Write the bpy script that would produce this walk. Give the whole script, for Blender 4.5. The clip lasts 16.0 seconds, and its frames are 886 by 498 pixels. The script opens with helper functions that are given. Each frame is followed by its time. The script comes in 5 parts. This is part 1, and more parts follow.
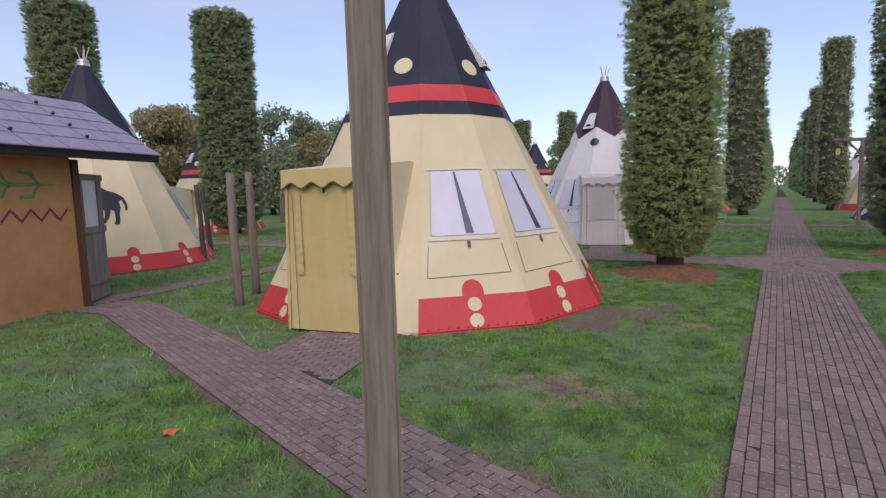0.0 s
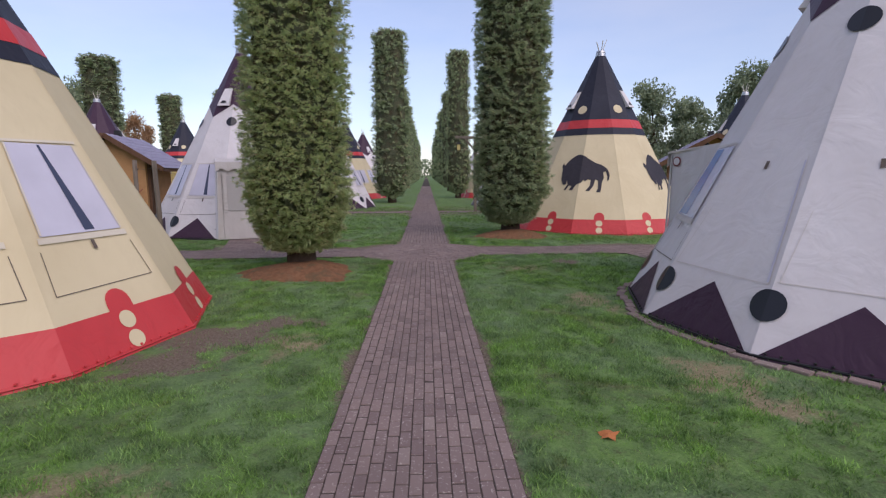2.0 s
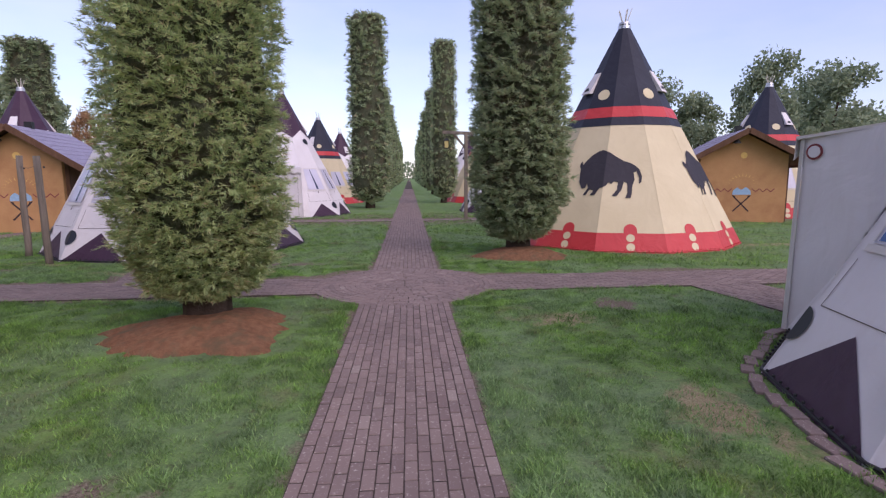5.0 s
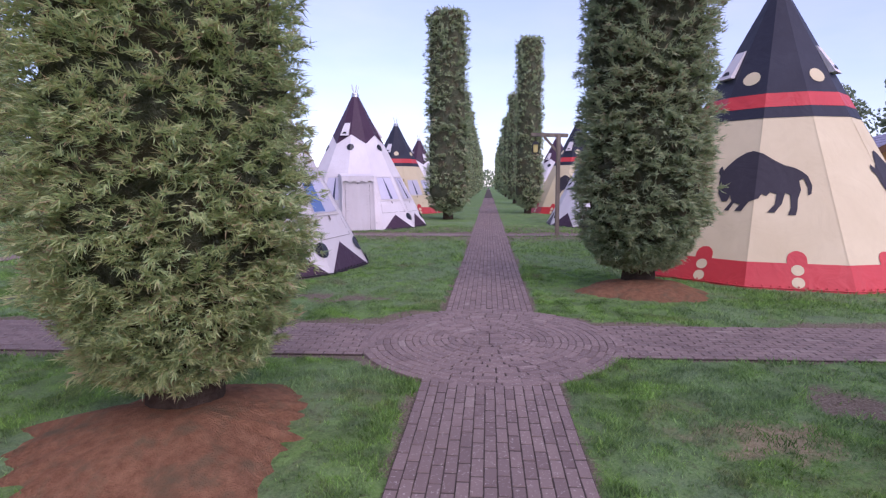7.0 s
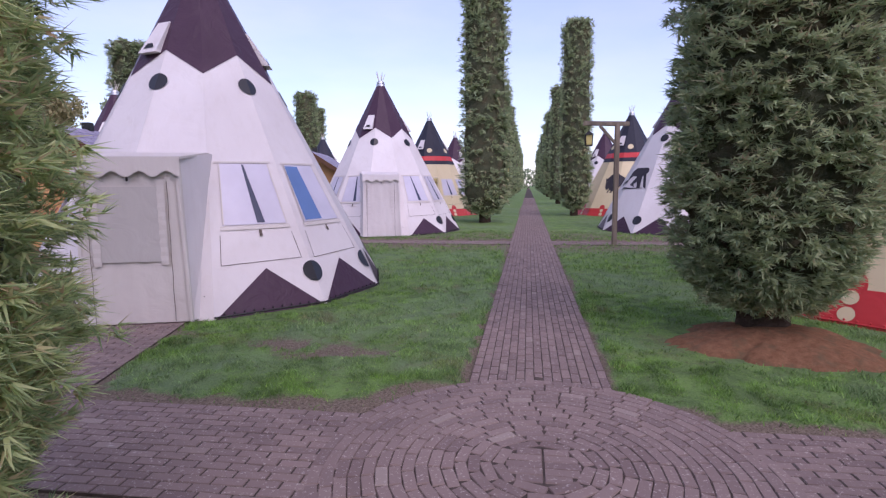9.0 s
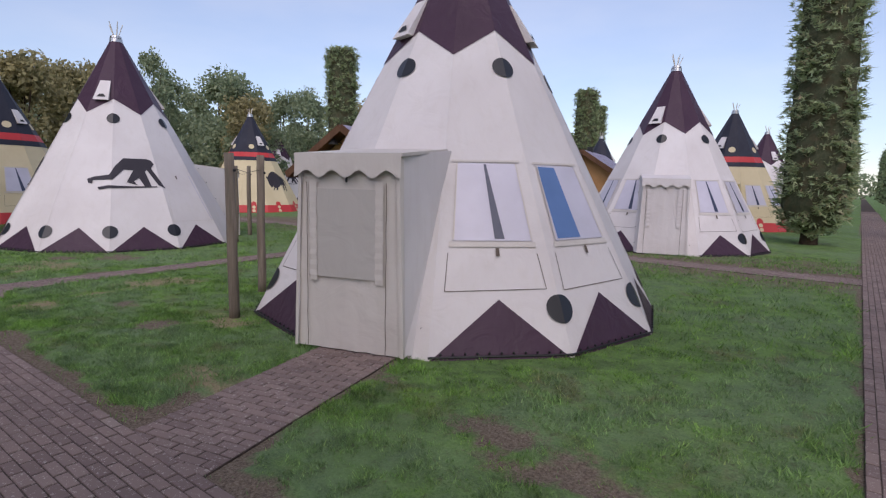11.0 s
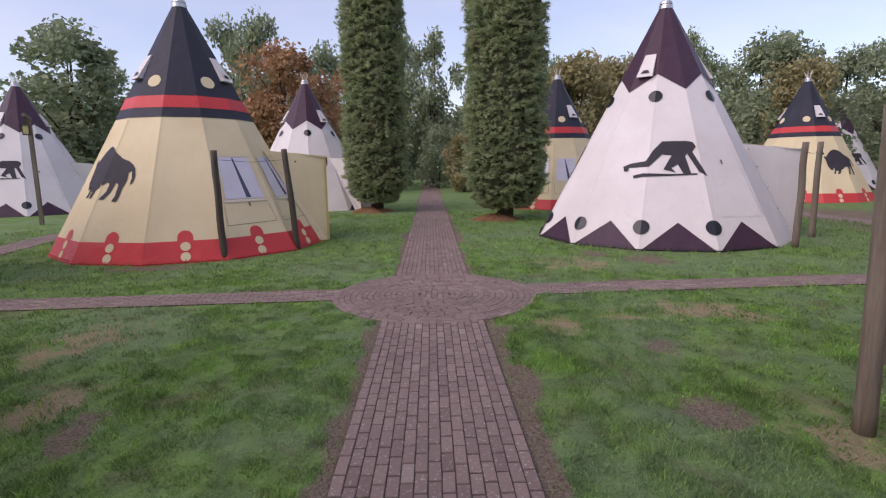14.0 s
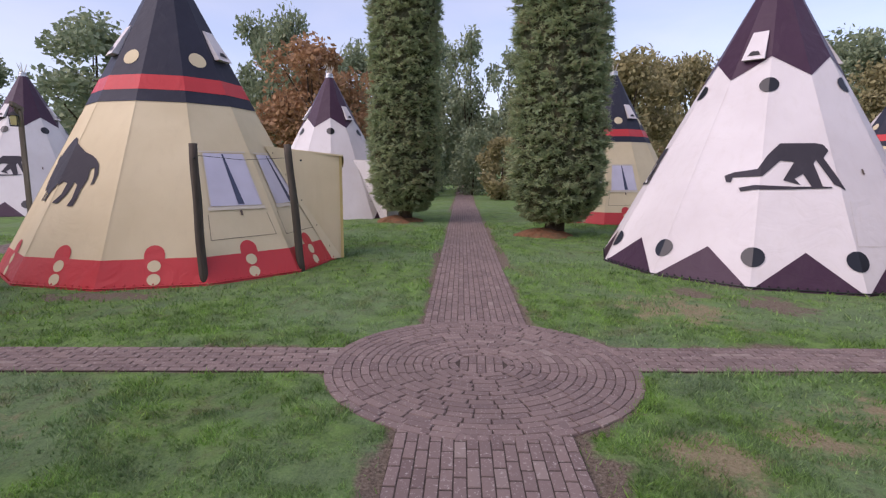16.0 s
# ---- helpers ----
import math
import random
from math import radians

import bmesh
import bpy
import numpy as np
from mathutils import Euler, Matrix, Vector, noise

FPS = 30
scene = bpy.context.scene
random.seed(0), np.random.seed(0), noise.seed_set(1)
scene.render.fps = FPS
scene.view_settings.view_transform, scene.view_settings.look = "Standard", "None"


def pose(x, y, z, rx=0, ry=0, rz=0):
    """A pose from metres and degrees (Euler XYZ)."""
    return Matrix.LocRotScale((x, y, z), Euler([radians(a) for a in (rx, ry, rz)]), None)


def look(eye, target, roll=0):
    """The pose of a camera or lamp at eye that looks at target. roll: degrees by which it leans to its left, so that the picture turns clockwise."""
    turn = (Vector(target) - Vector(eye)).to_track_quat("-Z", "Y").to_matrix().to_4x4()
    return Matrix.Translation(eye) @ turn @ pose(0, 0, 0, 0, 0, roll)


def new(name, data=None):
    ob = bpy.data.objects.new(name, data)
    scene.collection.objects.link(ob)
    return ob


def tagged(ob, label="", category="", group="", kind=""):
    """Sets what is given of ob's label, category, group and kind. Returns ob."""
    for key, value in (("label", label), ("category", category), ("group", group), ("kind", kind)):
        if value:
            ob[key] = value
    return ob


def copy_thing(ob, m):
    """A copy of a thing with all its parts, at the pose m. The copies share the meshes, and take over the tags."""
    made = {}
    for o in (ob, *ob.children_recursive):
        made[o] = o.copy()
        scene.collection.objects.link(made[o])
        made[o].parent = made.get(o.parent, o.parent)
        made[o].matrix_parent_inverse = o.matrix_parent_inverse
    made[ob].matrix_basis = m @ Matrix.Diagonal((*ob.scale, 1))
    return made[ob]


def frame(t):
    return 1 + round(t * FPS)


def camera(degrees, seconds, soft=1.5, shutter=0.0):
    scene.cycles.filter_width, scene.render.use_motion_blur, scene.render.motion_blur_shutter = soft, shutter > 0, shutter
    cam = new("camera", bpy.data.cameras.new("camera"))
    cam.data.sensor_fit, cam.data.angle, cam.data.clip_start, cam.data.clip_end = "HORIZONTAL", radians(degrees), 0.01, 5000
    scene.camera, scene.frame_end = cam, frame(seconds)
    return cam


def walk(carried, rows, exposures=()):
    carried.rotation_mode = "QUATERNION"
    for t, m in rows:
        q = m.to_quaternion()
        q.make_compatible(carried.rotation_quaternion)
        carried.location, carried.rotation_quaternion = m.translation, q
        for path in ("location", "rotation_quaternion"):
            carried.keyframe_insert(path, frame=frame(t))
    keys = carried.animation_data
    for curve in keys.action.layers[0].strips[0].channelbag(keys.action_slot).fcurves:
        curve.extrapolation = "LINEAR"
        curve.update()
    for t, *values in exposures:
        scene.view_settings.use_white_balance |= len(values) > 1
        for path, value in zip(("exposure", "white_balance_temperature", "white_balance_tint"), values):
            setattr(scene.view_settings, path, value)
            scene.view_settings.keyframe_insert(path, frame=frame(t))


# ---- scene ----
cam = camera(79.95, 16.0, soft=1.25)
PATH = [
    (0, (1.118, -3.268, 1.599), (0.053, -1.588, 1.388), -1.6),
    (0.5, (1.188, -2.934, 1.607), (0.451, -1.087, 1.390), -0.9),
    (1, (1.298, -2.534, 1.600), (0.897, -0.588, 1.377), -0.3),
    (1.5, (1.442, -2.092, 1.590), (1.357, -0.108, 1.355), -0.6),
    (2, (1.548, -1.587, 1.586), (1.608, 0.393, 1.306), -0.3),
    (2.5, (1.574, -1.057, 1.591), (1.714, 0.917, 1.299), 0.1),
    (3, (1.587, -0.519, 1.594), (1.738, 1.457, 1.329), -0.2),
    (3.2, (1.595, -0.299, 1.592), (1.737, 1.680, 1.342), -0.2),
    (5.3, (1.543, 1.961, 1.539), (1.659, 3.938, 1.258), -0.3),
    (5.5, (1.519, 2.186, 1.548), (1.573, 4.164, 1.258), -0.1),
    (6, (1.473, 2.746, 1.566), (1.401, 4.724, 1.277), 0.2),
    (6.5, (1.473, 3.312, 1.573), (1.332, 5.291, 1.320), -0.0),
    (7, (1.461, 3.886, 1.569), (1.291, 5.864, 1.331), -0.3),
    (7.5, (1.462, 4.489, 1.564), (1.337, 6.469, 1.313), -0.4),
    (8, (1.439, 5.098, 1.557), (1.349, 7.081, 1.306), -0.4),
    (8.2, (1.428, 5.343, 1.553), (1.330, 7.325, 1.304), -0.5),
    (10.3, (1.080, 7.681, 1.621), (0.155, 9.432, 1.344), 0.5),
    (10.5, (0.988, 7.846, 1.632), (-0.016, 9.551, 1.342), 0.6),
    (11, (0.764, 8.236, 1.644), (-0.459, 9.799, 1.401), 1.3),
    (11.5, (0.478, 8.534, 1.646), (-1.057, 9.802, 1.457), 1.9),
    (12, (0.083, 8.788, 1.648), (-1.692, 9.681, 1.413), 1.3),
    (12.5, (-0.417, 8.965, 1.640), (-2.335, 9.466, 1.376), -0.2),
    (13, (-0.914, 9.049, 1.637), (-2.879, 9.275, 1.340), -0.8),
    (13.5, (-1.439, 9.076, 1.644), (-3.409, 9.180, 1.312), -1.4),
    (14, (-1.988, 9.050, 1.638), (-3.965, 9.040, 1.330), -0.8),
    (14.5, (-2.558, 9.013, 1.620), (-4.536, 8.959, 1.328), -0.1),
    (15, (-3.154, 8.957, 1.611), (-5.131, 8.873, 1.325), 0.2),
    (15.5, (-3.754, 8.890, 1.608), (-5.731, 8.779, 1.321), 0.4),
    (16, (-4.369, 8.828, 1.604), (-6.345, 8.709, 1.318), 0.4),
]
walk(cam, [(t, look(eye, target, roll)) for t, eye, target, roll in PATH], exposures=((0, 0.18, 6180, 18), (2.5, 0.2, 6200, 22), (5.5, 0.48, 6080, 32), (7, 0.56, 5750, 38), (8, 0.56, 5750, 38), (10.5, 0.2, 6250, 21), (11.5, 0.1, 6250, 15), (12.5, 0.18, 6650, 13), (13, 0.28, 6650, 18), (15.5, 0.5, 6450, 26), (16, 0.5, 6450, 26)))

# ---- light ----
world = bpy.data.worlds.new("World")
scene.world = world
world.use_nodes = True
wn = world.node_tree.nodes
sky = wn.new("ShaderNodeTexSky")
sky.sky_type = "NISHITA"
sky.sun_disc = False
sky.sun_elevation = radians(28)
sky.sun_rotation = radians(150)
sky.air_density, sky.dust_density, sky.ozone_density = 1.0, 0.35, 2.0
wn["Background"].inputs["Strength"].default_value = 0.085
world.node_tree.links.new(sky.outputs[0], wn["Background"].inputs["Color"])
# a thin even veil of high cloud under the blue
veil = wn.new("ShaderNodeBackground")
cloud_map = wn.new("ShaderNodeMapping")
cloud_map.inputs["Scale"].default_value = (1.6, 1.6, 5.0)
cloud = wn.new("ShaderNodeTexNoise")
cloud.inputs["Scale"].default_value, cloud.inputs["Detail"].default_value, cloud.inputs["Roughness"].default_value = 1.7, 6, 0.55
tone = wn.new("ShaderNodeValToRGB")
for e, (p, c) in zip(tone.color_ramp.elements, ((0.36, (0.76, 0.8, 1.0)), (0.66, (1.0, 0.96, 1.03)))):
    e.position, e.color = p, (*c, 1)
gen = wn.new("ShaderNodeTexCoord")
world.node_tree.links.new(gen.outputs["Generated"], cloud_map.inputs["Vector"])
world.node_tree.links.new(cloud_map.outputs["Vector"], cloud.inputs["Vector"])
world.node_tree.links.new(cloud.outputs["Fac"], tone.inputs["Fac"])
world.node_tree.links.new(tone.outputs["Color"], veil.inputs["Color"])
veil.inputs["Strength"].default_value = 0.29
both = wn.new("ShaderNodeAddShader")
world.node_tree.links.new(wn["Background"].outputs[0], both.inputs[0])
world.node_tree.links.new(veil.outputs[0], both.inputs[1])
world.node_tree.links.new(both.outputs[0], wn["World Output"].inputs["Surface"])
sun_data = bpy.data.lights.new("sun", "SUN")
sun_data.energy, sun_data.angle, sun_data.color = 1.75, radians(60), (1.0, 0.87, 0.78)
sun = new("sun", sun_data)
sun.matrix_world = look((17, -24, 27), (0, 0, 0))


# ---- materials ----
def node_mat(name, rough=0.8, metal=0.0, spec=0.3):
    m = bpy.data.materials.new(name)
    m.use_nodes = True
    b = m.node_tree.nodes["Principled BSDF"]
    b.inputs["Roughness"].default_value = rough
    b.inputs["Metallic"].default_value = metal
    b.inputs["Specular IOR Level"].default_value = spec
    return m, m.node_tree, b


def noise_node(nt, scale, detail=4.0, rough=0.6, vec=None, dist=0.0):
    n = nt.nodes.new("ShaderNodeTexNoise")
    n.inputs["Scale"].default_value = scale
    n.inputs["Detail"].default_value = detail
    n.inputs["Roughness"].default_value = rough
    n.inputs["Distortion"].default_value = dist
    if vec:
        nt.links.new(vec, n.inputs["Vector"])
    return n


def ramp_node(nt, fac, stops):
    r = nt.nodes.new("ShaderNodeValToRGB")
    el = r.color_ramp.elements
    while len(el) < len(stops):
        el.new(0.5)
    for e, (p, c) in zip(el, stops):
        e.position, e.color = p, (*c, 1)
    nt.links.new(fac, r.inputs["Fac"])
    return r


def mix_node(nt, fac, a, b, mode="MIX"):
    m = nt.nodes.new("ShaderNodeMix")
    m.data_type, m.blend_type = "RGBA", mode
    for sock, v in ((m.inputs["Factor"], fac), (m.inputs["A"], a), (m.inputs["B"], b)):
        if isinstance(v, (int, float)):
            sock.default_value = v
        elif isinstance(v, tuple):
            sock.default_value = (*v, 1)
        else:
            nt.links.new(v, sock)
    return m.outputs["Result"]


def bump_node(nt, b, height, strength, dist=0.02):
    n = nt.nodes.new("ShaderNodeBump")
    n.inputs["Strength"].default_value = strength
    n.inputs["Distance"].default_value = dist
    nt.links.new(height, n.inputs["Height"])
    nt.links.new(n.outputs["Normal"], b.inputs["Normal"])


def coords(nt):
    return nt.nodes.new("ShaderNodeTexCoord").outputs["Object"]


def world_pos(nt):
    return nt.nodes.new("ShaderNodeNewGeometry").outputs["Position"]


def surface(name, lo, hi, scale=6.0, fine=60.0, rough=0.8, spec=0.3, bump=0.3, dist=0.01, metal=0.0, big=None, big_col=None, stretch=1.0):
    """Two scales of variation in colour, with fine relief."""
    m, nt, b = node_mat(name, rough, metal, spec)
    v = world_pos(nt)
    if stretch != 1:
        mp = nt.nodes.new("ShaderNodeMapping")
        mp.inputs["Scale"].default_value = (1, 1, stretch)
        nt.links.new(v, mp.inputs["Vector"])
        v = mp.outputs["Vector"]
    n1 = noise_node(nt, scale, 5, 0.6, v)
    n2 = noise_node(nt, fine, 3, 0.6, v)
    c = ramp_node(nt, n1.outputs["Fac"], [(0.3, lo), (0.7, hi)]).outputs["Color"]
    c = mix_node(nt, 0.25, c, ramp_node(nt, n2.outputs["Fac"], [(0.3, tuple(x * 0.6 for x in lo)), (0.75, tuple(min(1, x * 1.15) for x in hi))]).outputs["Color"])
    if big:
        n3 = noise_node(nt, big, 4, 0.65, v)
        c = mix_node(nt, ramp_node(nt, n3.outputs["Fac"], [(0.48, (0, 0, 0)), (0.72, (1, 1, 1))]).outputs["Color"], c, big_col)
    nt.links.new(c, b.inputs["Base Color"])
    bump_node(nt, b, n2.outputs["Fac"], bump, dist)
    return m


def canvas(name, lo, hi, stain, rough=0.75, folds=0.3, fold_size=2.6):
    """Tent cloth: weave, soft creases and rain streaks."""
    m, nt, b = node_mat(name, rough, 0, 0.25)
    v = coords(nt)
    mp = nt.nodes.new("ShaderNodeMapping")
    mp.inputs["Scale"].default_value = (5, 5, 0.7)
    nt.links.new(v, mp.inputs["Vector"])
    streak = noise_node(nt, 1.6, 6, 0.65, mp.outputs["Vector"])
    big = noise_node(nt, 0.9, 3, 0.5, v, 0.4)
    weave = noise_node(nt, 260, 2, 0.5, v)
    crease = noise_node(nt, fold_size, 3, 0.5, v, 1.2)
    c = ramp_node(nt, big.outputs["Fac"], [(0.3, lo), (0.7, hi)]).outputs["Color"]
    c = mix_node(nt, ramp_node(nt, streak.outputs["Fac"], [(0.5, (0, 0, 0)), (0.85, (0.3, 0.3, 0.3))]).outputs["Color"], c, stain)
    nt.links.new(c, b.inputs["Base Color"])
    b1 = nt.nodes.new("ShaderNodeBump")
    b1.inputs["Strength"].default_value, b1.inputs["Distance"].default_value = folds, 0.05
    nt.links.new(crease.outputs["Fac"], b1.inputs["Height"])
    b2 = nt.nodes.new("ShaderNodeBump")
    b2.inputs["Strength"].default_value, b2.inputs["Distance"].default_value = 0.15, 0.002
    nt.links.new(weave.outputs["Fac"], b2.inputs["Height"])
    nt.links.new(b1.outputs["Normal"], b2.inputs["Normal"])
    nt.links.new(b2.outputs["Normal"], b.inputs["Normal"])
    return m


def plain(name, col, rough=0.6, metal=0.0, spec=0.4, var=0.15, scale=18.0):
    return surface(name, tuple(c * (1 - var) for c in col), tuple(min(1, c * (1 + var)) for c in col), scale, scale * 8, rough, spec, 0.15, 0.004, metal)


def foliage(name, stops, rough=0.6, by="island", through_light=0.35, drift=1.3):
    m, nt, b = node_mat(name, rough, 0, 0.25)
    g = nt.nodes.new("ShaderNodeNewGeometry")
    o = nt.nodes.new("ShaderNodeObjectInfo")
    n = noise_node(nt, drift, 5, 0.7, g.outputs["Position"])
    mixv = nt.nodes.new("ShaderNodeMath")
    mixv.operation = "MULTIPLY_ADD"
    nt.links.new(g.outputs["Random Per Island"] if by == "island" else o.outputs["Random"], mixv.inputs[0])
    mixv.inputs[1].default_value = 0.55 if by == "island" else 0.8
    half = nt.nodes.new("ShaderNodeMath")
    half.operation = "MULTIPLY"
    half.inputs[1].default_value = 0.45 if by == "island" else 0.2
    nt.links.new(n.outputs["Fac"], half.inputs[0])
    nt.links.new(half.outputs[0], mixv.inputs[2])
    nt.links.new(ramp_node(nt, mixv.outputs[0], stops).outputs["Color"], b.inputs["Base Color"])
    tr = nt.nodes.new("ShaderNodeBsdfTranslucent")
    mx = nt.nodes.new("ShaderNodeMixShader")
    mx.inputs[0].default_value = through_light
    nt.links.new(b.inputs["Base Color"].links[0].from_socket, tr.inputs["Color"])
    nt.links.new(b.outputs[0], mx.inputs[1])
    nt.links.new(tr.outputs[0], mx.inputs[2])
    nt.links.new(mx.outputs[0], nt.nodes["Material Output"].inputs["Surface"])
    return m


def brick_mat(name):
    m, nt, b = node_mat(name, 0.85, 0, 0.25)
    g = nt.nodes.new("ShaderNodeNewGeometry")
    o = nt.nodes.new("ShaderNodeObjectInfo")
    add = nt.nodes.new("ShaderNodeMath")
    add.operation = "ADD"
    nt.links.new(g.outputs["Random Per Island"], add.inputs[0])
    nt.links.new(o.outputs["Random"], add.inputs[1])
    fr = nt.nodes.new("ShaderNodeMath")
    fr.operation = "FRACT"
    nt.links.new(add.outputs[0], fr.inputs[0])
    c = ramp_node(nt, fr.outputs[0], [(0.0, (0.185, 0.135, 0.122)), (0.3, (0.22, 0.164, 0.146)), (0.75, (0.245, 0.182, 0.16)), (0.97, (0.262, 0.197, 0.172)), (1.0, (0.31, 0.25, 0.215))]).outputs["Color"]
    n1 = noise_node(nt, 40, 6, 0.75, g.outputs["Position"])
    n2 = noise_node(nt, 0.8, 4, 0.6, g.outputs["Position"])
    n3 = noise_node(nt, 130, 3, 0.6, g.outputs["Position"])
    c = mix_node(nt, ramp_node(nt, n1.outputs["Fac"], [(0.575, (0, 0, 0)), (0.62, (0.8, 0.8, 0.8))]).outputs["Color"], c, (0.47, 0.42, 0.375))
    c = mix_node(nt, ramp_node(nt, n2.outputs["Fac"], [(0.45, (0, 0, 0)), (0.75, (0.45, 0.45, 0.45))]).outputs["Color"], c, (0.13, 0.1, 0.09))
    nt.links.new(c, b.inputs["Base Color"])
    bump_node(nt, b, n3.outputs["Fac"], 0.5, 0.004)
    return m


def lawn_colour(nt, v):
    """Bright tufts, dewy grey-green drifts and thin yellowish places."""
    n1 = noise_node(nt, 0.6, 5, 0.62, v, 0.5)
    n2 = noise_node(nt, 3.2, 6, 0.72, v, 0.4)
    n4 = noise_node(nt, 1.1, 7, 0.74, v, 0.8)
    c = ramp_node(nt, n2.outputs["Fac"], [(0.34, (0.082, 0.15, 0.046)), (0.47, (0.135, 0.245, 0.064)), (0.6, (0.2, 0.37, 0.08))]).outputs["Color"]
    c = mix_node(nt, ramp_node(nt, n1.outputs["Fac"], [(0.46, (0, 0, 0)), (0.6, (0.5, 0.5, 0.5))]).outputs["Color"], c, (0.225, 0.325, 0.19))
    return mix_node(nt, ramp_node(nt, n4.outputs["Fac"], [(0.55, (0, 0, 0)), (0.68, (0.7, 0.7, 0.7))]).outputs["Color"], c, (0.215, 0.19, 0.11))


def worn_mask(nt, name, grain, lo, hi):
    """A spread of wear held by the turf, broken up by a fine grain."""
    a = nt.nodes.new("ShaderNodeAttribute")
    a.attribute_name = name
    m = nt.nodes.new("ShaderNodeMath")
    m.operation = "MULTIPLY_ADD"
    nt.links.new(grain, m.inputs[0])
    m.inputs[1].default_value = 1.7
    nt.links.new(a.outputs["Fac"], m.inputs[2])
    h = nt.nodes.new("ShaderNodeMath")
    h.operation = "MULTIPLY"
    nt.links.new(m.outputs[0], h.inputs[0])
    h.inputs[1].default_value = 0.5
    return ramp_node(nt, h.outputs[0], [(lo, (0, 0, 0)), (hi, (1, 1, 1))]).outputs["Color"]


def grass_ground():
    m, nt, b = node_mat("grass_ground", 0.9, 0, 0.15)
    v = world_pos(nt)
    n3 = noise_node(nt, 55, 5, 0.75, v)
    n5 = noise_node(nt, 13, 6, 0.72, v)
    n6 = noise_node(nt, 7, 6, 0.75, v, 0.6)
    c = mix_node(nt, 0.4, lawn_colour(nt, v), ramp_node(nt, n3.outputs["Fac"], [(0.35, (0.03, 0.05, 0.018)), (0.7, (0.24, 0.31, 0.15))]).outputs["Color"])
    c = mix_node(nt, ramp_node(nt, n5.outputs["Fac"], [(0.56, (0, 0, 0)), (0.68, (0.65, 0.65, 0.65))]).outputs["Color"], c, (0.085, 0.08, 0.045))
    straw = ramp_node(nt, n3.outputs["Fac"], [(0.3, (0.2, 0.165, 0.085)), (0.7, (0.4, 0.34, 0.21))]).outputs["Color"]
    c = mix_node(nt, worn_mask(nt, "dry", n6.outputs["Fac"], 0.53, 0.77), c, straw)
    earth = ramp_node(nt, n3.outputs["Fac"], [(0.32, (0.075, 0.055, 0.038)), (0.5, (0.19, 0.15, 0.11)), (0.72, (0.34, 0.285, 0.22))]).outputs["Color"]
    c = mix_node(nt, worn_mask(nt, "bare", n6.outputs["Fac"], 0.54, 0.78), c, earth)
    nt.links.new(c, b.inputs["Base Color"])
    bump_node(nt, b, n5.outputs["Fac"], 0.9, 0.05)
    return m


def grass_blade():
    m, nt, b = node_mat("grass_blade", 0.6, 0, 0.25)
    g = nt.nodes.new("ShaderNodeNewGeometry")
    tint = ramp_node(nt, g.outputs["Random Per Island"], [(0.0, (0.8, 0.82, 0.75)), (0.55, (1.15, 1.12, 1.1)), (0.9, (1.45, 1.4, 1.35)), (1.0, (1.9, 1.65, 1.4))])
    c = mix_node(nt, 1.0, lawn_colour(nt, g.outputs["Position"]), tint.outputs["Color"], "MULTIPLY")
    nt.links.new(c, b.inputs["Base Color"])
    tr = nt.nodes.new("ShaderNodeBsdfTranslucent")
    mx = nt.nodes.new("ShaderNodeMixShader")
    mx.inputs[0].default_value = 0.35
    nt.links.new(c, tr.inputs["Color"])
    nt.links.new(b.outputs[0], mx.inputs[1])
    nt.links.new(tr.outputs[0], mx.inputs[2])
    nt.links.new(mx.outputs[0], nt.nodes["Material Output"].inputs["Surface"])
    return m


def clear_pane(name, col, rough=0.15):
    m, nt, b = node_mat(name, rough, 0, 0.5)
    n = noise_node(nt, 3, 3, 0.5, coords(nt))
    nt.links.new(ramp_node(nt, n.outputs["Fac"], [(0.3, tuple(c * 0.9 for c in col)), (0.7, col)]).outputs["Color"], b.inputs["Base Color"])
    bump_node(nt, b, n.outputs["Fac"], 0.15, 0.02)
    return m


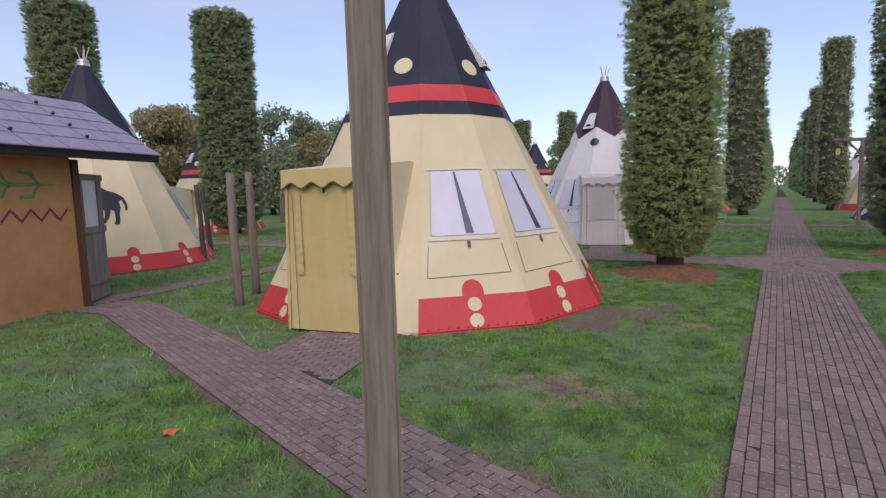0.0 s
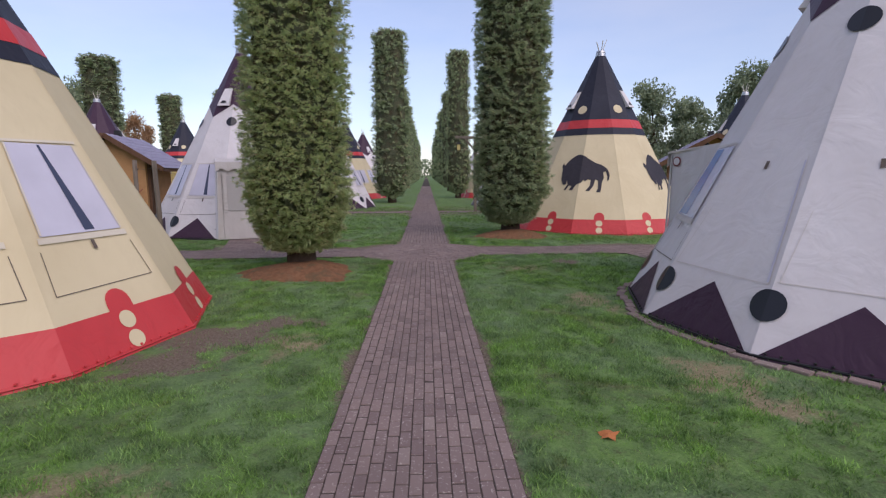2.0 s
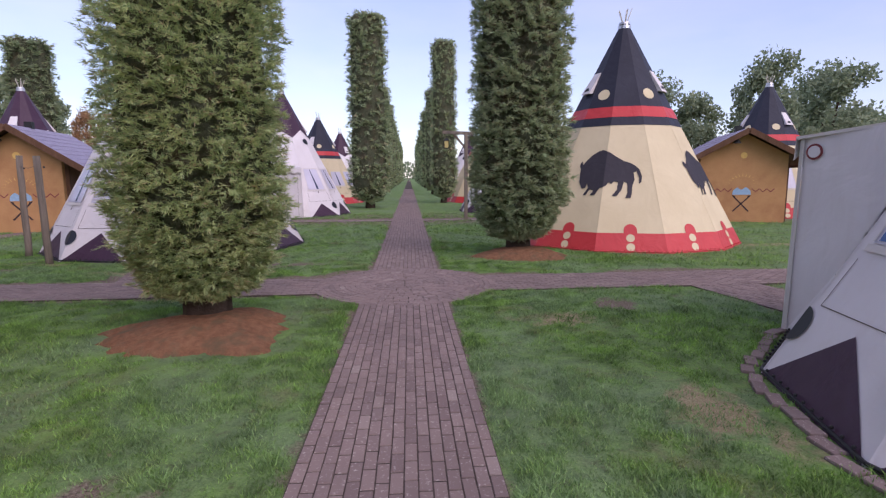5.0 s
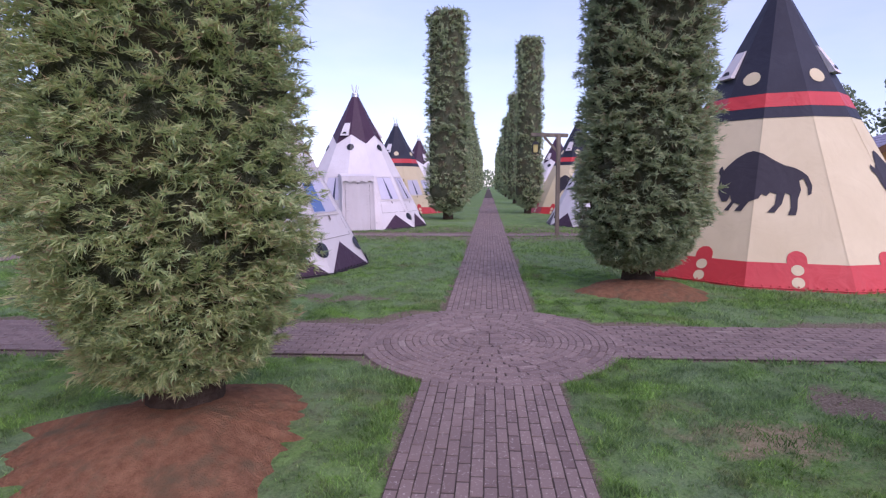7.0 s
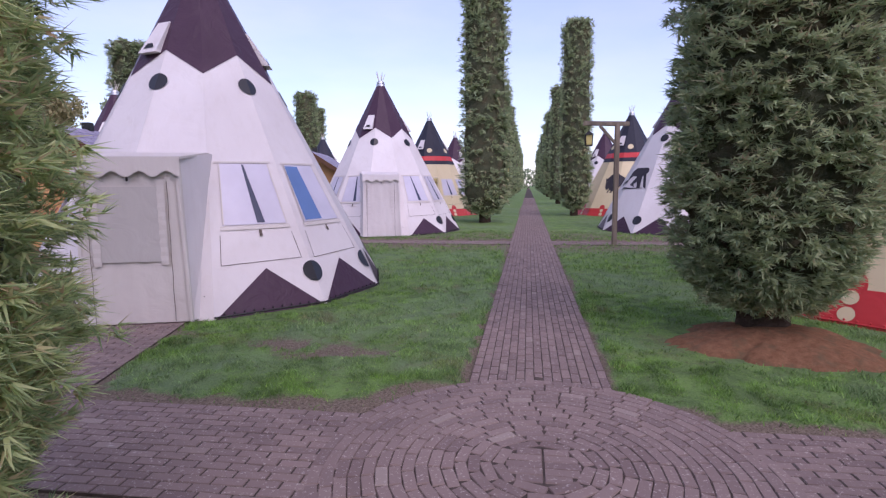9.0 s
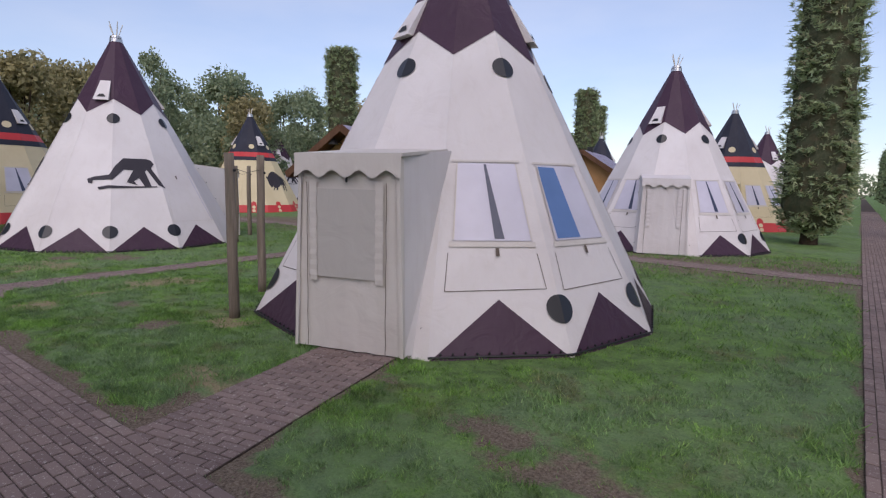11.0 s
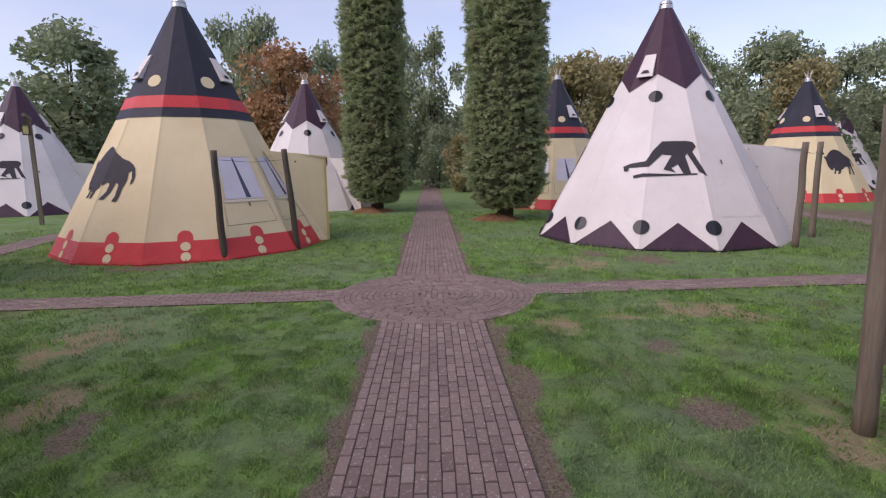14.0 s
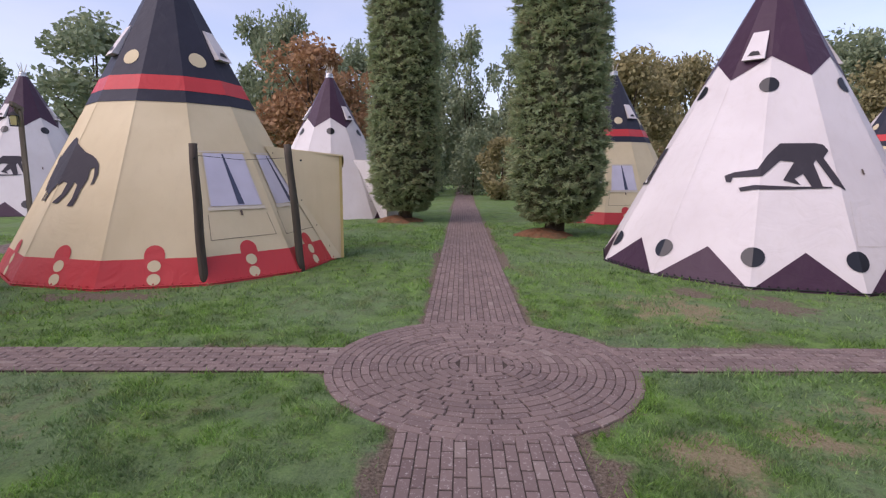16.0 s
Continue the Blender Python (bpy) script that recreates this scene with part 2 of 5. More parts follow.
M = {
    "white": canvas("white_canvas", (0.64, 0.6, 0.585), (0.72, 0.685, 0.67), (0.55, 0.5, 0.44)),
    "cream": canvas("cream_canvas", (0.62, 0.525, 0.325), (0.7, 0.605, 0.39), (0.54, 0.45, 0.28), 0.75, 0.3, 1.6),
    "ochre": canvas("ochre_canvas", (0.53, 0.41, 0.16), (0.59, 0.47, 0.2), (0.42, 0.32, 0.13), 0.7, 0.3, 1.8),
    "greige": canvas("greige_canvas", (0.57, 0.53, 0.485), (0.65, 0.61, 0.56), (0.48, 0.43, 0.38), 0.7, 0.28, 3.0),
    "plum": canvas("plum_vinyl", (0.048, 0.022, 0.04), (0.064, 0.031, 0.054), (0.09, 0.065, 0.07), 0.45, 0.4, 3.0),
    "navy": canvas("navy_vinyl", (0.022, 0.023, 0.036), (0.032, 0.034, 0.05), (0.06, 0.06, 0.075), 0.55),
    "red": canvas("red_vinyl", (0.52, 0.045, 0.05), (0.6, 0.065, 0.065), (0.4, 0.06, 0.055), 0.42, 0.5, 2.6),
    "motif": canvas("painted_motif", (0.035, 0.032, 0.04), (0.05, 0.045, 0.055), (0.09, 0.08, 0.085), 0.7),
    "pane": clear_pane("plastic_pane", (0.6, 0.58, 0.66), 0.25),
    "gap": clear_pane("dark_gap", (0.055, 0.065, 0.11), 0.2),
    "blue": clear_pane("blue_pane", (0.11, 0.2, 0.42), 0.2),
    "stitch": plain("stitching", (0.13, 0.1, 0.08), 0.8),
    "steel": plain("steel", (0.55, 0.55, 0.55), 0.35, 0.9),
    "stick": plain("pale_sticks", (0.62, 0.58, 0.5), 0.7),
    "wood": surface("weathered_post", (0.14, 0.112, 0.085), (0.3, 0.25, 0.195), 14, 80, 0.8, 0.2, 0.45, 0.006, 0, 6, (0.12, 0.105, 0.085), 0.07),
    "darkwood": surface("stained_post", (0.05, 0.042, 0.034), (0.13, 0.11, 0.088), 14, 80, 0.8, 0.2, 0.45, 0.006, 0, 6, (0.07, 0.065, 0.05), 0.07),
    "bark": surface("bark", (0.05, 0.035, 0.025), (0.11, 0.08, 0.06), 9, 50, 0.95, 0.1, 0.9, 0.03),
    "mulch": surface("needle_litter", (0.2, 0.095, 0.05), (0.38, 0.2, 0.11), 16, 90, 0.95, 0.1, 1.0, 0.03, 0, 5, (0.17, 0.13, 0.075)),
    "joint": surface("joint_sand", (0.055, 0.044, 0.038), (0.12, 0.095, 0.08), 12, 120, 0.95, 0.1, 0.8, 0.01),
    "brick": brick_mat("clay_paver"),
    "grass": grass_ground(),
    "blade": grass_blade(),
    "yew": foliage("yew_needles", [(0.14, (0.2, 0.29, 0.15)), (0.3, (0.35, 0.46, 0.22)), (0.48, (0.52, 0.62, 0.29)), (0.68, (0.66, 0.7, 0.35)), (0.78, (0.55, 0.4, 0.26))], 0.6, "island", 0.48, 3.5),
    # needles behind the nearest tree: greyer, with haze brightened into their colour
    "hazed": foliage("hazed_needles", [(0.1, (0.21, 0.29, 0.18)), (0.3, (0.32, 0.41, 0.24)), (0.5, (0.43, 0.51, 0.29)), (0.72, (0.53, 0.57, 0.33)), (0.78, (0.45, 0.36, 0.24))], 0.6, "island", 0.45),
    # twig brown and green, darkened in colour for the shade inside the crowns
    "yewcore": surface("shaded_inner_twigs", (0.07, 0.085, 0.05), (0.15, 0.16, 0.095), 16, 70, 0.95, 0.05, 1.0, 0.06, 0, 2.6, (0.13, 0.1, 0.06)),
    # woodland green, with the pale bluish haze of distance mixed into the colour
    "leaf": foliage("hazed_leaf_green", [(0.1, (0.17, 0.22, 0.14)), (0.5, (0.265, 0.325, 0.195)), (0.9, (0.39, 0.42, 0.25))]),
    "olive": foliage("leaf_olive", [(0.1, (0.22, 0.2, 0.11)), (0.5, (0.33, 0.3, 0.15)), (0.9, (0.46, 0.4, 0.2))]),
    "autumn": foliage("leaf_autumn", [(0.1, (0.25, 0.16, 0.1)), (0.5, (0.39, 0.23, 0.12)), (0.9, (0.52, 0.32, 0.16))]),
    "plaster": surface("ochre_plaster", (0.46, 0.245, 0.105), (0.54, 0.3, 0.135), 3, 70, 0.9, 0.15, 0.4, 0.006, 0, 1.2, (0.4, 0.2, 0.09)),
    # slate raised to pale lavender, the reflected sky painted into its colour
    "shingle": surface("sky_paled_slate", (0.24, 0.21, 0.29), (0.36, 0.33, 0.42), 8, 60, 0.55, 0.5, 0.4, 0.006),
    "brown": surface("stained_timber", (0.09, 0.045, 0.025), (0.16, 0.085, 0.05), 9, 80, 0.8, 0.2, 0.5, 0.006, 0, None, None, 0.1),
    "greywood": surface("grey_door_wood", (0.19, 0.165, 0.145), (0.32, 0.285, 0.25), 9, 80, 0.85, 0.2, 0.5, 0.006, 0, None, None, 0.1),
    "zig": plain("maroon_paint", (0.22, 0.05, 0.05), 0.8),
    "lizard": plain("green_paint", (0.12, 0.3, 0.1), 0.8),
    "skyblue": plain("pale_blue_paint", (0.3, 0.45, 0.6), 0.8),
    "ink": plain("dark_paint", (0.05, 0.03, 0.03), 0.8),
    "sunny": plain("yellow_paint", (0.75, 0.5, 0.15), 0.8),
    "lamp": clear_pane("lantern_glass", (0.62, 0.52, 0.2), 0.2),
    "iron": plain("black_iron", (0.03, 0.03, 0.03), 0.5, 0.4),
    "deadleaf": plain("fallen_leaf", (0.45, 0.16, 0.05), 0.8),
}


# ---- mesh helpers ----
def mesh_of(name, verts, faces, mat, smooth=False):
    me = bpy.data.meshes.new(name)
    me.from_pydata([tuple(v) for v in verts], [], faces)
    me.materials.append(mat)
    if smooth:
        me.polygons.foreach_set("use_smooth", [True] * len(me.polygons))
    me.update()
    return me


def big_mesh(name, verts, tris, mat):
    """A mesh from numpy arrays of points and triangles."""
    me = bpy.data.meshes.new(name)
    n, k = len(verts), len(tris)
    me.vertices.add(n)
    me.vertices.foreach_set("co", np.asarray(verts, dtype=np.float32).ravel())
    me.loops.add(k * 3)
    me.loops.foreach_set("vertex_index", np.asarray(tris, dtype=np.int32).ravel())
    me.polygons.add(k)
    me.polygons.foreach_set("loop_start", np.arange(0, k * 3, 3, dtype=np.int32))
    me.materials.append(mat)
    me.update(calc_edges=True)
    me.validate()
    return me


def put(name, me, parent=None, label="", m=None):
    ob = new(name, me)
    if parent:
        ob.parent = parent
    if m is not None:
        ob.matrix_basis = m
    if label:
        tagged(ob, label)
    return ob


def part(name, bm, mat, parent, label="", smooth=False):
    me = bpy.data.meshes.new(name)
    bm.to_mesh(me)
    bm.free()
    me.materials.append(mat)
    if smooth:
        me.polygons.foreach_set("use_smooth", [True] * len(me.polygons))
    return put(name, me, parent, label)


def thing(name, x, y, z=0.0, rz=0.0):
    e = new(name)
    e.empty_display_size = 0.2
    e.matrix_basis = pose(x, y, z, 0, 0, rz)
    return e


def beam_bm(p, q, w, h, bev=0.0, bm=None):
    """A squared beam from p to q, w wide and h high."""
    bm = bm or bmesh.new()
    p, q = Vector(p), Vector(q)
    d = (q - p)
    m = Matrix.Translation((p + q) / 2) @ d.to_track_quat("Z", "Y").to_matrix().to_4x4() @ Matrix.Diagonal((w, h, d.length, 1))
    r = bmesh.ops.create_cube(bm, size=1, matrix=m)
    if bev:
        bmesh.ops.bevel(bm, geom=[e for e in bm.edges if all(v in r["verts"] for v in e.verts)], offset=bev, segments=2, affect="EDGES")
    return bm


def pole_bm(p, q, r0, r1, n=10, wob=0.0, rings=6, bm=None, seed=0):
    """A round pole from p to q that tapers and wobbles a little."""
    bm = bm or bmesh.new()
    p, q = Vector(p), Vector(q)
    turn = (q - p).to_track_quat("Z", "Y").to_matrix()
    rows = []
    for i in range(rings + 1):
        f = i / rings
        c = p.lerp(q, f) + Vector((noise.noise((seed, f * 3, 0)), noise.noise((seed, 0, f * 3)), 0)) * wob
        r = r0 + (r1 - r0) * f
        rows.append([bm.verts.new(c + turn @ Vector((r * math.cos(a), r * math.sin(a), 0)) * (1 + wob * 3 * noise.noise((a, f * 4, seed)))) for a in [2 * math.pi * k / n for k in range(n)]])
    for a, b in zip(rows, rows[1:]):
        for k in range(n):
            bm.faces.new((a[k], a[(k + 1) % n], b[(k + 1) % n], b[k]))
    bm.faces.new(rows[0][::-1])
    bm.faces.new(rows[-1])
    return bm


# ---- plan ----
AV_X, AV_W = 1.48, 1.09            # the avenue, along y
C1, C2, CR = (1.48, 9.13), (-8.62, 8.9), 1.22   # paved roundels
SLOPE = 0.026                     # the cross path, along x
CROSS_W, LANE_W = 1.09, 0.57


def cross_y(x):
    return 9.136 + SLOPE * (x - 1.5)


def lane_x(y):
    return -8.76 - 0.075 * (y - 8.9)


TIPIS = {"A": (-3.64, 3.86), "B": (6.694, 4.109), "C": (6.719, 14.497), "D": (-3.697, 14.259), "E": (-14.35, 13.983), "I": (-13.706, 3.528), "F": (-3.731, 24.67)}
TREES = [(-0.46, 7.1), (3.68, 11.86), (-21.6, 6.55), (-18.2, 10.9)]
TH, TR, TOP = 5.27, 2.74, 5.03     # tipis: height of the cone's tip, radius at the corners, where the collar sits
# straight narrow paths: start, end, width
STRIPS = [((1.0, -1.38), (-7.0, 0.8), 0.78), ((-7.0, 0.8), (-16.0, -1.0), 0.8),
          ((-3.0, 1.3), (-2.58, -0.3), 1.12), ((-2.93, 11.65), (-2.27, 9.2), 0.84),
          ((6.35, 6.9), (5.9, 9.3), 1.0), ((-40, 20.2), (40, 21.0), 0.8)]


def strip_dist(P, a, b):
    a, b = np.array(a), np.array(b)
    d = b - a
    t = np.clip(((P - a) @ d) / (d @ d), 0, 1)
    return np.linalg.norm(P - (a + t[:, None] * d), axis=1)


# ---- ground ----
def vnoise(x, y, seed):
    """Smooth lattice noise between -1 and 1."""
    tab = np.random.default_rng(seed).random((256, 256))
    xi, yi = np.floor(x).astype(int), np.floor(y).astype(int)
    u, v = x - xi, y - yi
    u, v = u * u * (3 - 2 * u), v * v * (3 - 2 * v)
    g = lambda i, j: tab[(xi + i) % 256, (yi + j) % 256]
    return 2 * ((g(0, 0) * (1 - u) + g(1, 0) * u) * (1 - v) + (g(0, 1) * (1 - u) + g(1, 1) * u) * v) - 1


def smooth(a, b, v):
    t = np.clip((v - a) / (b - a), 0, 1)
    return t * t * (3 - 2 * t)


# crumbled dark earth and pale dry grass: place and half widths
EARTH = [(-0.5, 3.4, 0.75, 0.6), (-0.05, 3.9, 0.45, 0.4), (-0.7, 2.8, 0.5, 0.5), (3.97, 7.69, 0.3, 0.3), (-6.46, 10.95, 0.3, 0.22), (-5.2, 10.8, 0.4, 0.22), (-10.9, 12.5, 0.55, 0.5),
         (-11.5, 11.75, 0.45, 0.3), (-10.7, 4.0, 0.3, 0.9), (-0.35, 10.9, 0.55, 0.28), (-0.95, 11.05, 0.35, 0.22), (-5.1, 6.7, 0.35, 0.2), (-0.36, 0.67, 0.28, 0.22), (-2.6, 11.3, 0.5, 0.15)]
STRAW = [(-0.36, 0.69, 0.6, 0.45), (3.82, 2.3, 0.4, 0.45), (3.9, 1.7, 0.3, 0.3), (3.58, 4.75, 0.35, 0.6), (3.2, 7.1, 0.5, 0.35), (-7.6, 11.8, 0.5, 0.9), (-5.4, 6.2, 0.4, 0.3), (-6.85, 5.6, 0.7, 0.5),
         (-7.2, 10.2, 0.4, 0.35), (-7.4, 10.9, 0.35, 0.4), (-4.9, 11.45, 0.4, 0.3), (0.3, 3.2, 0.4, 0.5), (-10.6, 11.2, 0.8, 0.7), (9.6, 12.9, 1.3, 0.5), (-3.2, 10.3, 0.6, 0.3)]


def path_gap(x, y):
    """How far a place lies outside the paving, in metres."""
    P = np.stack([x, y], 1)
    d = np.minimum(np.abs(x - AV_X) - AV_W / 2, np.abs(x - lane_x(y)) - LANE_W / 2)
    for a, b, w in STRIPS:
        d = np.minimum(d, strip_dist(P, a, b) - w / 2)
    for c in (C1, C2):
        d = np.minimum(d, np.hypot(x - c[0], y - c[1]) - CR)
    cr = np.abs(y - cross_y(x)) - CROSS_W / 2
    return np.minimum(d, cr), cr


def lawn_fields(x, y):
    """Bare earth, dry grass and the height of the turf at each place."""
    d, cr = path_gap(x, y)
    n1, n2, n3 = vnoise(x * 1.4, y * 1.4, 3), vnoise(x * 4.5, y * 4.5, 4), vnoise(x * 10, y * 10, 5)
    worn = np.where((cr < 0.6) & (x < 1.0) & (x > -7.2), 0.07, -0.03) + np.where(cr < 0.6, 0.16, 0.06) * np.clip(n1 + 0.25, 0, 1) + 0.06 * n2
    bare = 1 - smooth(worn - 0.03, worn + 0.09, d)
    dry = np.zeros_like(x)
    for spots, out in ((EARTH, bare), (STRAW, dry)):
        for px, py, rx, ry in spots:
            q = np.hypot((x - px) / rx, (y - py) / ry)
            np.maximum(out, (1 - smooth(0.2, 1.3, q + 0.35 * n2 + 0.3 * n3)) * (0.95 if out is bare else 0.8), out=out)
    near = np.full_like(x, 9.0)
    for c in TIPIS.values():
        near = np.minimum(near, np.hypot(x - c[0], y - c[1]) - TR)
    rise = smooth(0.0, 0.14, d) * smooth(0.1, 0.6, near) * smooth(60, 40, np.hypot(x, y))
    h = rise * (0.026 + 0.018 * n1 + 0.018 * n2 + 0.008 * n3) * (1 - 0.6 * bare)
    return bare, dry, h


def ground():
    far = 900.0
    def ticks(lo, hi):
        near = list(np.arange(lo, hi, 0.1))
        return np.array([lo - (lo + far) * (i / 26) ** 3 for i in range(26, 0, -1)] + near + [hi + (far - hi) * (i / 26) ** 3 for i in range(27)])
    tx, ty = ticks(-13.0, 7.0), ticks(-4.5, 14.5)
    X, Y = np.meshgrid(tx, ty)
    x, y = X.ravel(), Y.ravel()
    bare, dry, h = lawn_fields(x, y)
    k = len(tx)
    i = (np.arange(len(ty) - 1)[:, None] * k + np.arange(k - 1)[None]).ravel()
    tris = np.concatenate([np.stack([i, i + 1, i + k + 1], 1), np.stack([i, i + k + 1, i + k], 1)])
    me = big_mesh("ground", np.stack([x, y, h], 1), tris, M["grass"])
    for name, v in (("bare", bare), ("dry", dry)):
        me.attributes.new(name, "FLOAT", "POINT").data.foreach_set("value", v.astype(np.float32))
    me.polygons.foreach_set("use_smooth", [True] * len(me.polygons))
    tagged(put("ground", me), "dewy green lawn with worn brown patches", "lawn", kind="structure")


def flat(name, pts, z, mat, label, cat):
    ob = put(name, mesh_of(name, [(x, y, z) for x, y in pts] + [(x, y, z - 0.05) for x, y in pts],
             [tuple(range(len(pts)))] + [(i, (i + 1) % len(pts), (i + 1) % len(pts) + len(pts), i + len(pts)) for i in range(len(pts))], mat))
    return tagged(ob, label, cat, kind="structure")


def strip_pts(a, b, w, wob=0.0, n=40):
    a, b = Vector(a), Vector(b)
    d = (b - a).normalized()
    s = Vector((-d.y, d.x))
    L = (b - a).length
    n = max(2, min(420, int(L / 0.12)))
    left, right = [], []
    for i in range(n + 1):
        c = a.lerp(b, i / n)
        left.append(c + s * (w / 2 + wob * (noise.noise((c.x * 2.1, c.y * 2.1, 3)) + 0.7 * noise.noise((c.x * 8, c.y * 8, 3)))))
        right.append(c - s * (w / 2 + wob * (noise.noise((c.x * 2.1, c.y * 2.1, 9)) + 0.7 * noise.noise((c.x * 8, c.y * 8, 9)))))
    return [tuple(v) for v in left + right[::-1]]


ground()
# the sand bed in which the pavers lie
for c, z in ((C1, 0.016), (C2, 0.0165)):
    flat("roundel_bed", [(c[0] + (CR + 0.02) * math.cos(2 * math.pi * k / 144), c[1] + (CR + 0.02) * math.sin(2 * math.pi * k / 144)) for k in range(144)], z, M["joint"], "sand joints under a paved roundel", "paving")
flat("avenue", strip_pts((AV_X, -8), (AV_X, 190), AV_W), 0.02, M["joint"], "long brick avenue running between clipped trees", "path")
flat("cross_path", strip_pts((-62, cross_y(-62)), (24, cross_y(24)), CROSS_W), 0.0175, M["joint"], "brick cross path through the lawns", "path")
flat("lane", strip_pts((lane_x(-8), -8), (lane_x(30), 30), LANE_W), 0.0145, M["joint"], "narrow brick path crossing the lawn", "path")
for i, (a, b, w) in enumerate(STRIPS):
    flat("side_path", strip_pts(a, b, w), 0.0105 + 0.0006 * i, M["joint"], "narrow brick side path in the grass", "path")


# ---- tipis ----
from mathutils.geometry import tessellate_polygon

APO = TR * math.cos(math.pi / 12)
LEANF = TH / math.hypot(TH, APO)


def skin(th, z, off=0.0):
    """The place on the twelve-sided cloth cone at the bearing th and the height z, off metres proud of it."""
    loc = (th + 15) % 30 - 15
    r = (APO * (1 - z / TH) + off / LEANF) / math.cos(radians(loc))
    return Vector((r * math.cos(radians(th)), r * math.sin(radians(th)), z))


def patch(polys, off):
    """Flat shapes, given as bearings and heights, laid on the cloth and folded at its seams."""
    bm = bmesh.new()
    for poly in polys:
        vs = [bm.verts.new((t, z, 0)) for t, z in poly]
        for tri in tessellate_polygon([[Vector((t * 0.03, z, 0)) for t, z in poly]]):
            bm.faces.new([vs[i] for i in tri])
    lo = min(v.co.x for v in bm.verts)
    hi = max(v.co.x for v in bm.verts)
    k = math.ceil((lo - 15) / 30)
    while 15 + 30 * k < hi:
        bmesh.ops.bisect_plane(bm, geom=bm.verts[:] + bm.edges[:] + bm.faces[:], plane_co=(15 + 30 * k, 0, 0), plane_no=(1, 0, 0))
        k += 1
    for v in bm.verts:
        v.co = skin(v.co.x, v.co.y, off)
    bmesh.ops.remove_doubles(bm, verts=bm.verts[:], dist=0.0005)
    bmesh.ops.recalc_face_normals(bm, faces=bm.faces[:])
    return bm


def deg(w, z):
    return math.degrees(w / (APO * (1 - z / TH)))


def disc(th, z, r, n=20, half=False):
    k = deg(1, z)
    rng = range(n // 2 + 1) if half else range(n)
    return [(th + k * r * math.cos(2 * math.pi * i / n), z + LEANF * r * math.sin(2 * math.pi * i / n)) for i in rng]


def rect(th, z0, z1, w0, w1=None):
    w1 = w0 if w1 is None else w1
    return [(th - w0, z0), (th + w0, z0), (th + w1, z1), (th - w1, z1)]


def line(th0, z0, th1, z1, w=0.007):
    """A thin stitched line."""
    a = math.atan2(z1 - z0, radians(th1 - th0) * 1.6)
    k = deg(1, (z0 + z1) / 2)
    dx, dz = -math.sin(a) * w / 2 * k, math.cos(a) * w / 2
    return [(th0 - dx, z0 - dz), (th1 - dx, z1 - dz), (th1 + dx, z1 + dz), (th0 + dx, z0 + dz)]


BISON = [(588, 352), (592, 345), (600, 355), (607, 345), (625, 328), (650, 315), (668, 312), (690, 318), (715, 332), (740, 345), (765, 352), (780, 360),
         (791, 370), (797, 390), (793, 408), (786, 412), (788, 395), (782, 376), (772, 380), (774, 400), (766, 420), (764, 440), (760, 453), (746, 453),
         (752, 438), (752, 411), (742, 406), (735, 430), (722, 448), (708, 448), (722, 430), (725, 408), (712, 405), (705, 413), (696, 408)]
BISON += [(690, 418), (672, 425), (660, 446), (646, 446), (655, 432), (642, 428), (634, 446), (624, 446), (636, 425), (630, 411), (627, 425), (615, 426),
          (602, 408), (597, 385), (595, 368), (588, 360)]
# a low stretched shape with three struts and a bar, plain and faceless
CRAWL = [(145, 318), (160, 350), (185, 352), (190, 326), (330, 318), (412, 240), (482, 246), (425, 338), (505, 360), (478, 330), (520, 305), (556, 376), (602, 372), (575, 255), (590, 236), (650, 356), (700, 384),
         (628, 226), (660, 190), (640, 160), (600, 152), (410, 152), (345, 215), (305, 282), (190, 300)]
BAR = [(228, 378), (240, 396), (300, 384), (470, 380), (638, 373), (636, 366), (470, 368), (300, 362)]


def motif(shape, box, th, z, w):
    """A painted shape at its bearing and middle height, w metres wide."""
    x0, y0, x1, y1 = box
    s = w / (x1 - x0)
    k = deg(1, z)
    return [(th + (x - (x0 + x1) / 2) * s * k, z - (y - (y0 + y1) / 2) * s * 1.12) for x, y in shape]


eye_bm = bmesh.new()
bmesh.ops.create_icosphere(eye_bm, subdivisions=1, radius=0.011)
EYELET = bpy.data.meshes.new("eyelet")
eye_bm.to_mesh(EYELET)
eye_bm.free()
EYELET.materials.append(M["iron"])


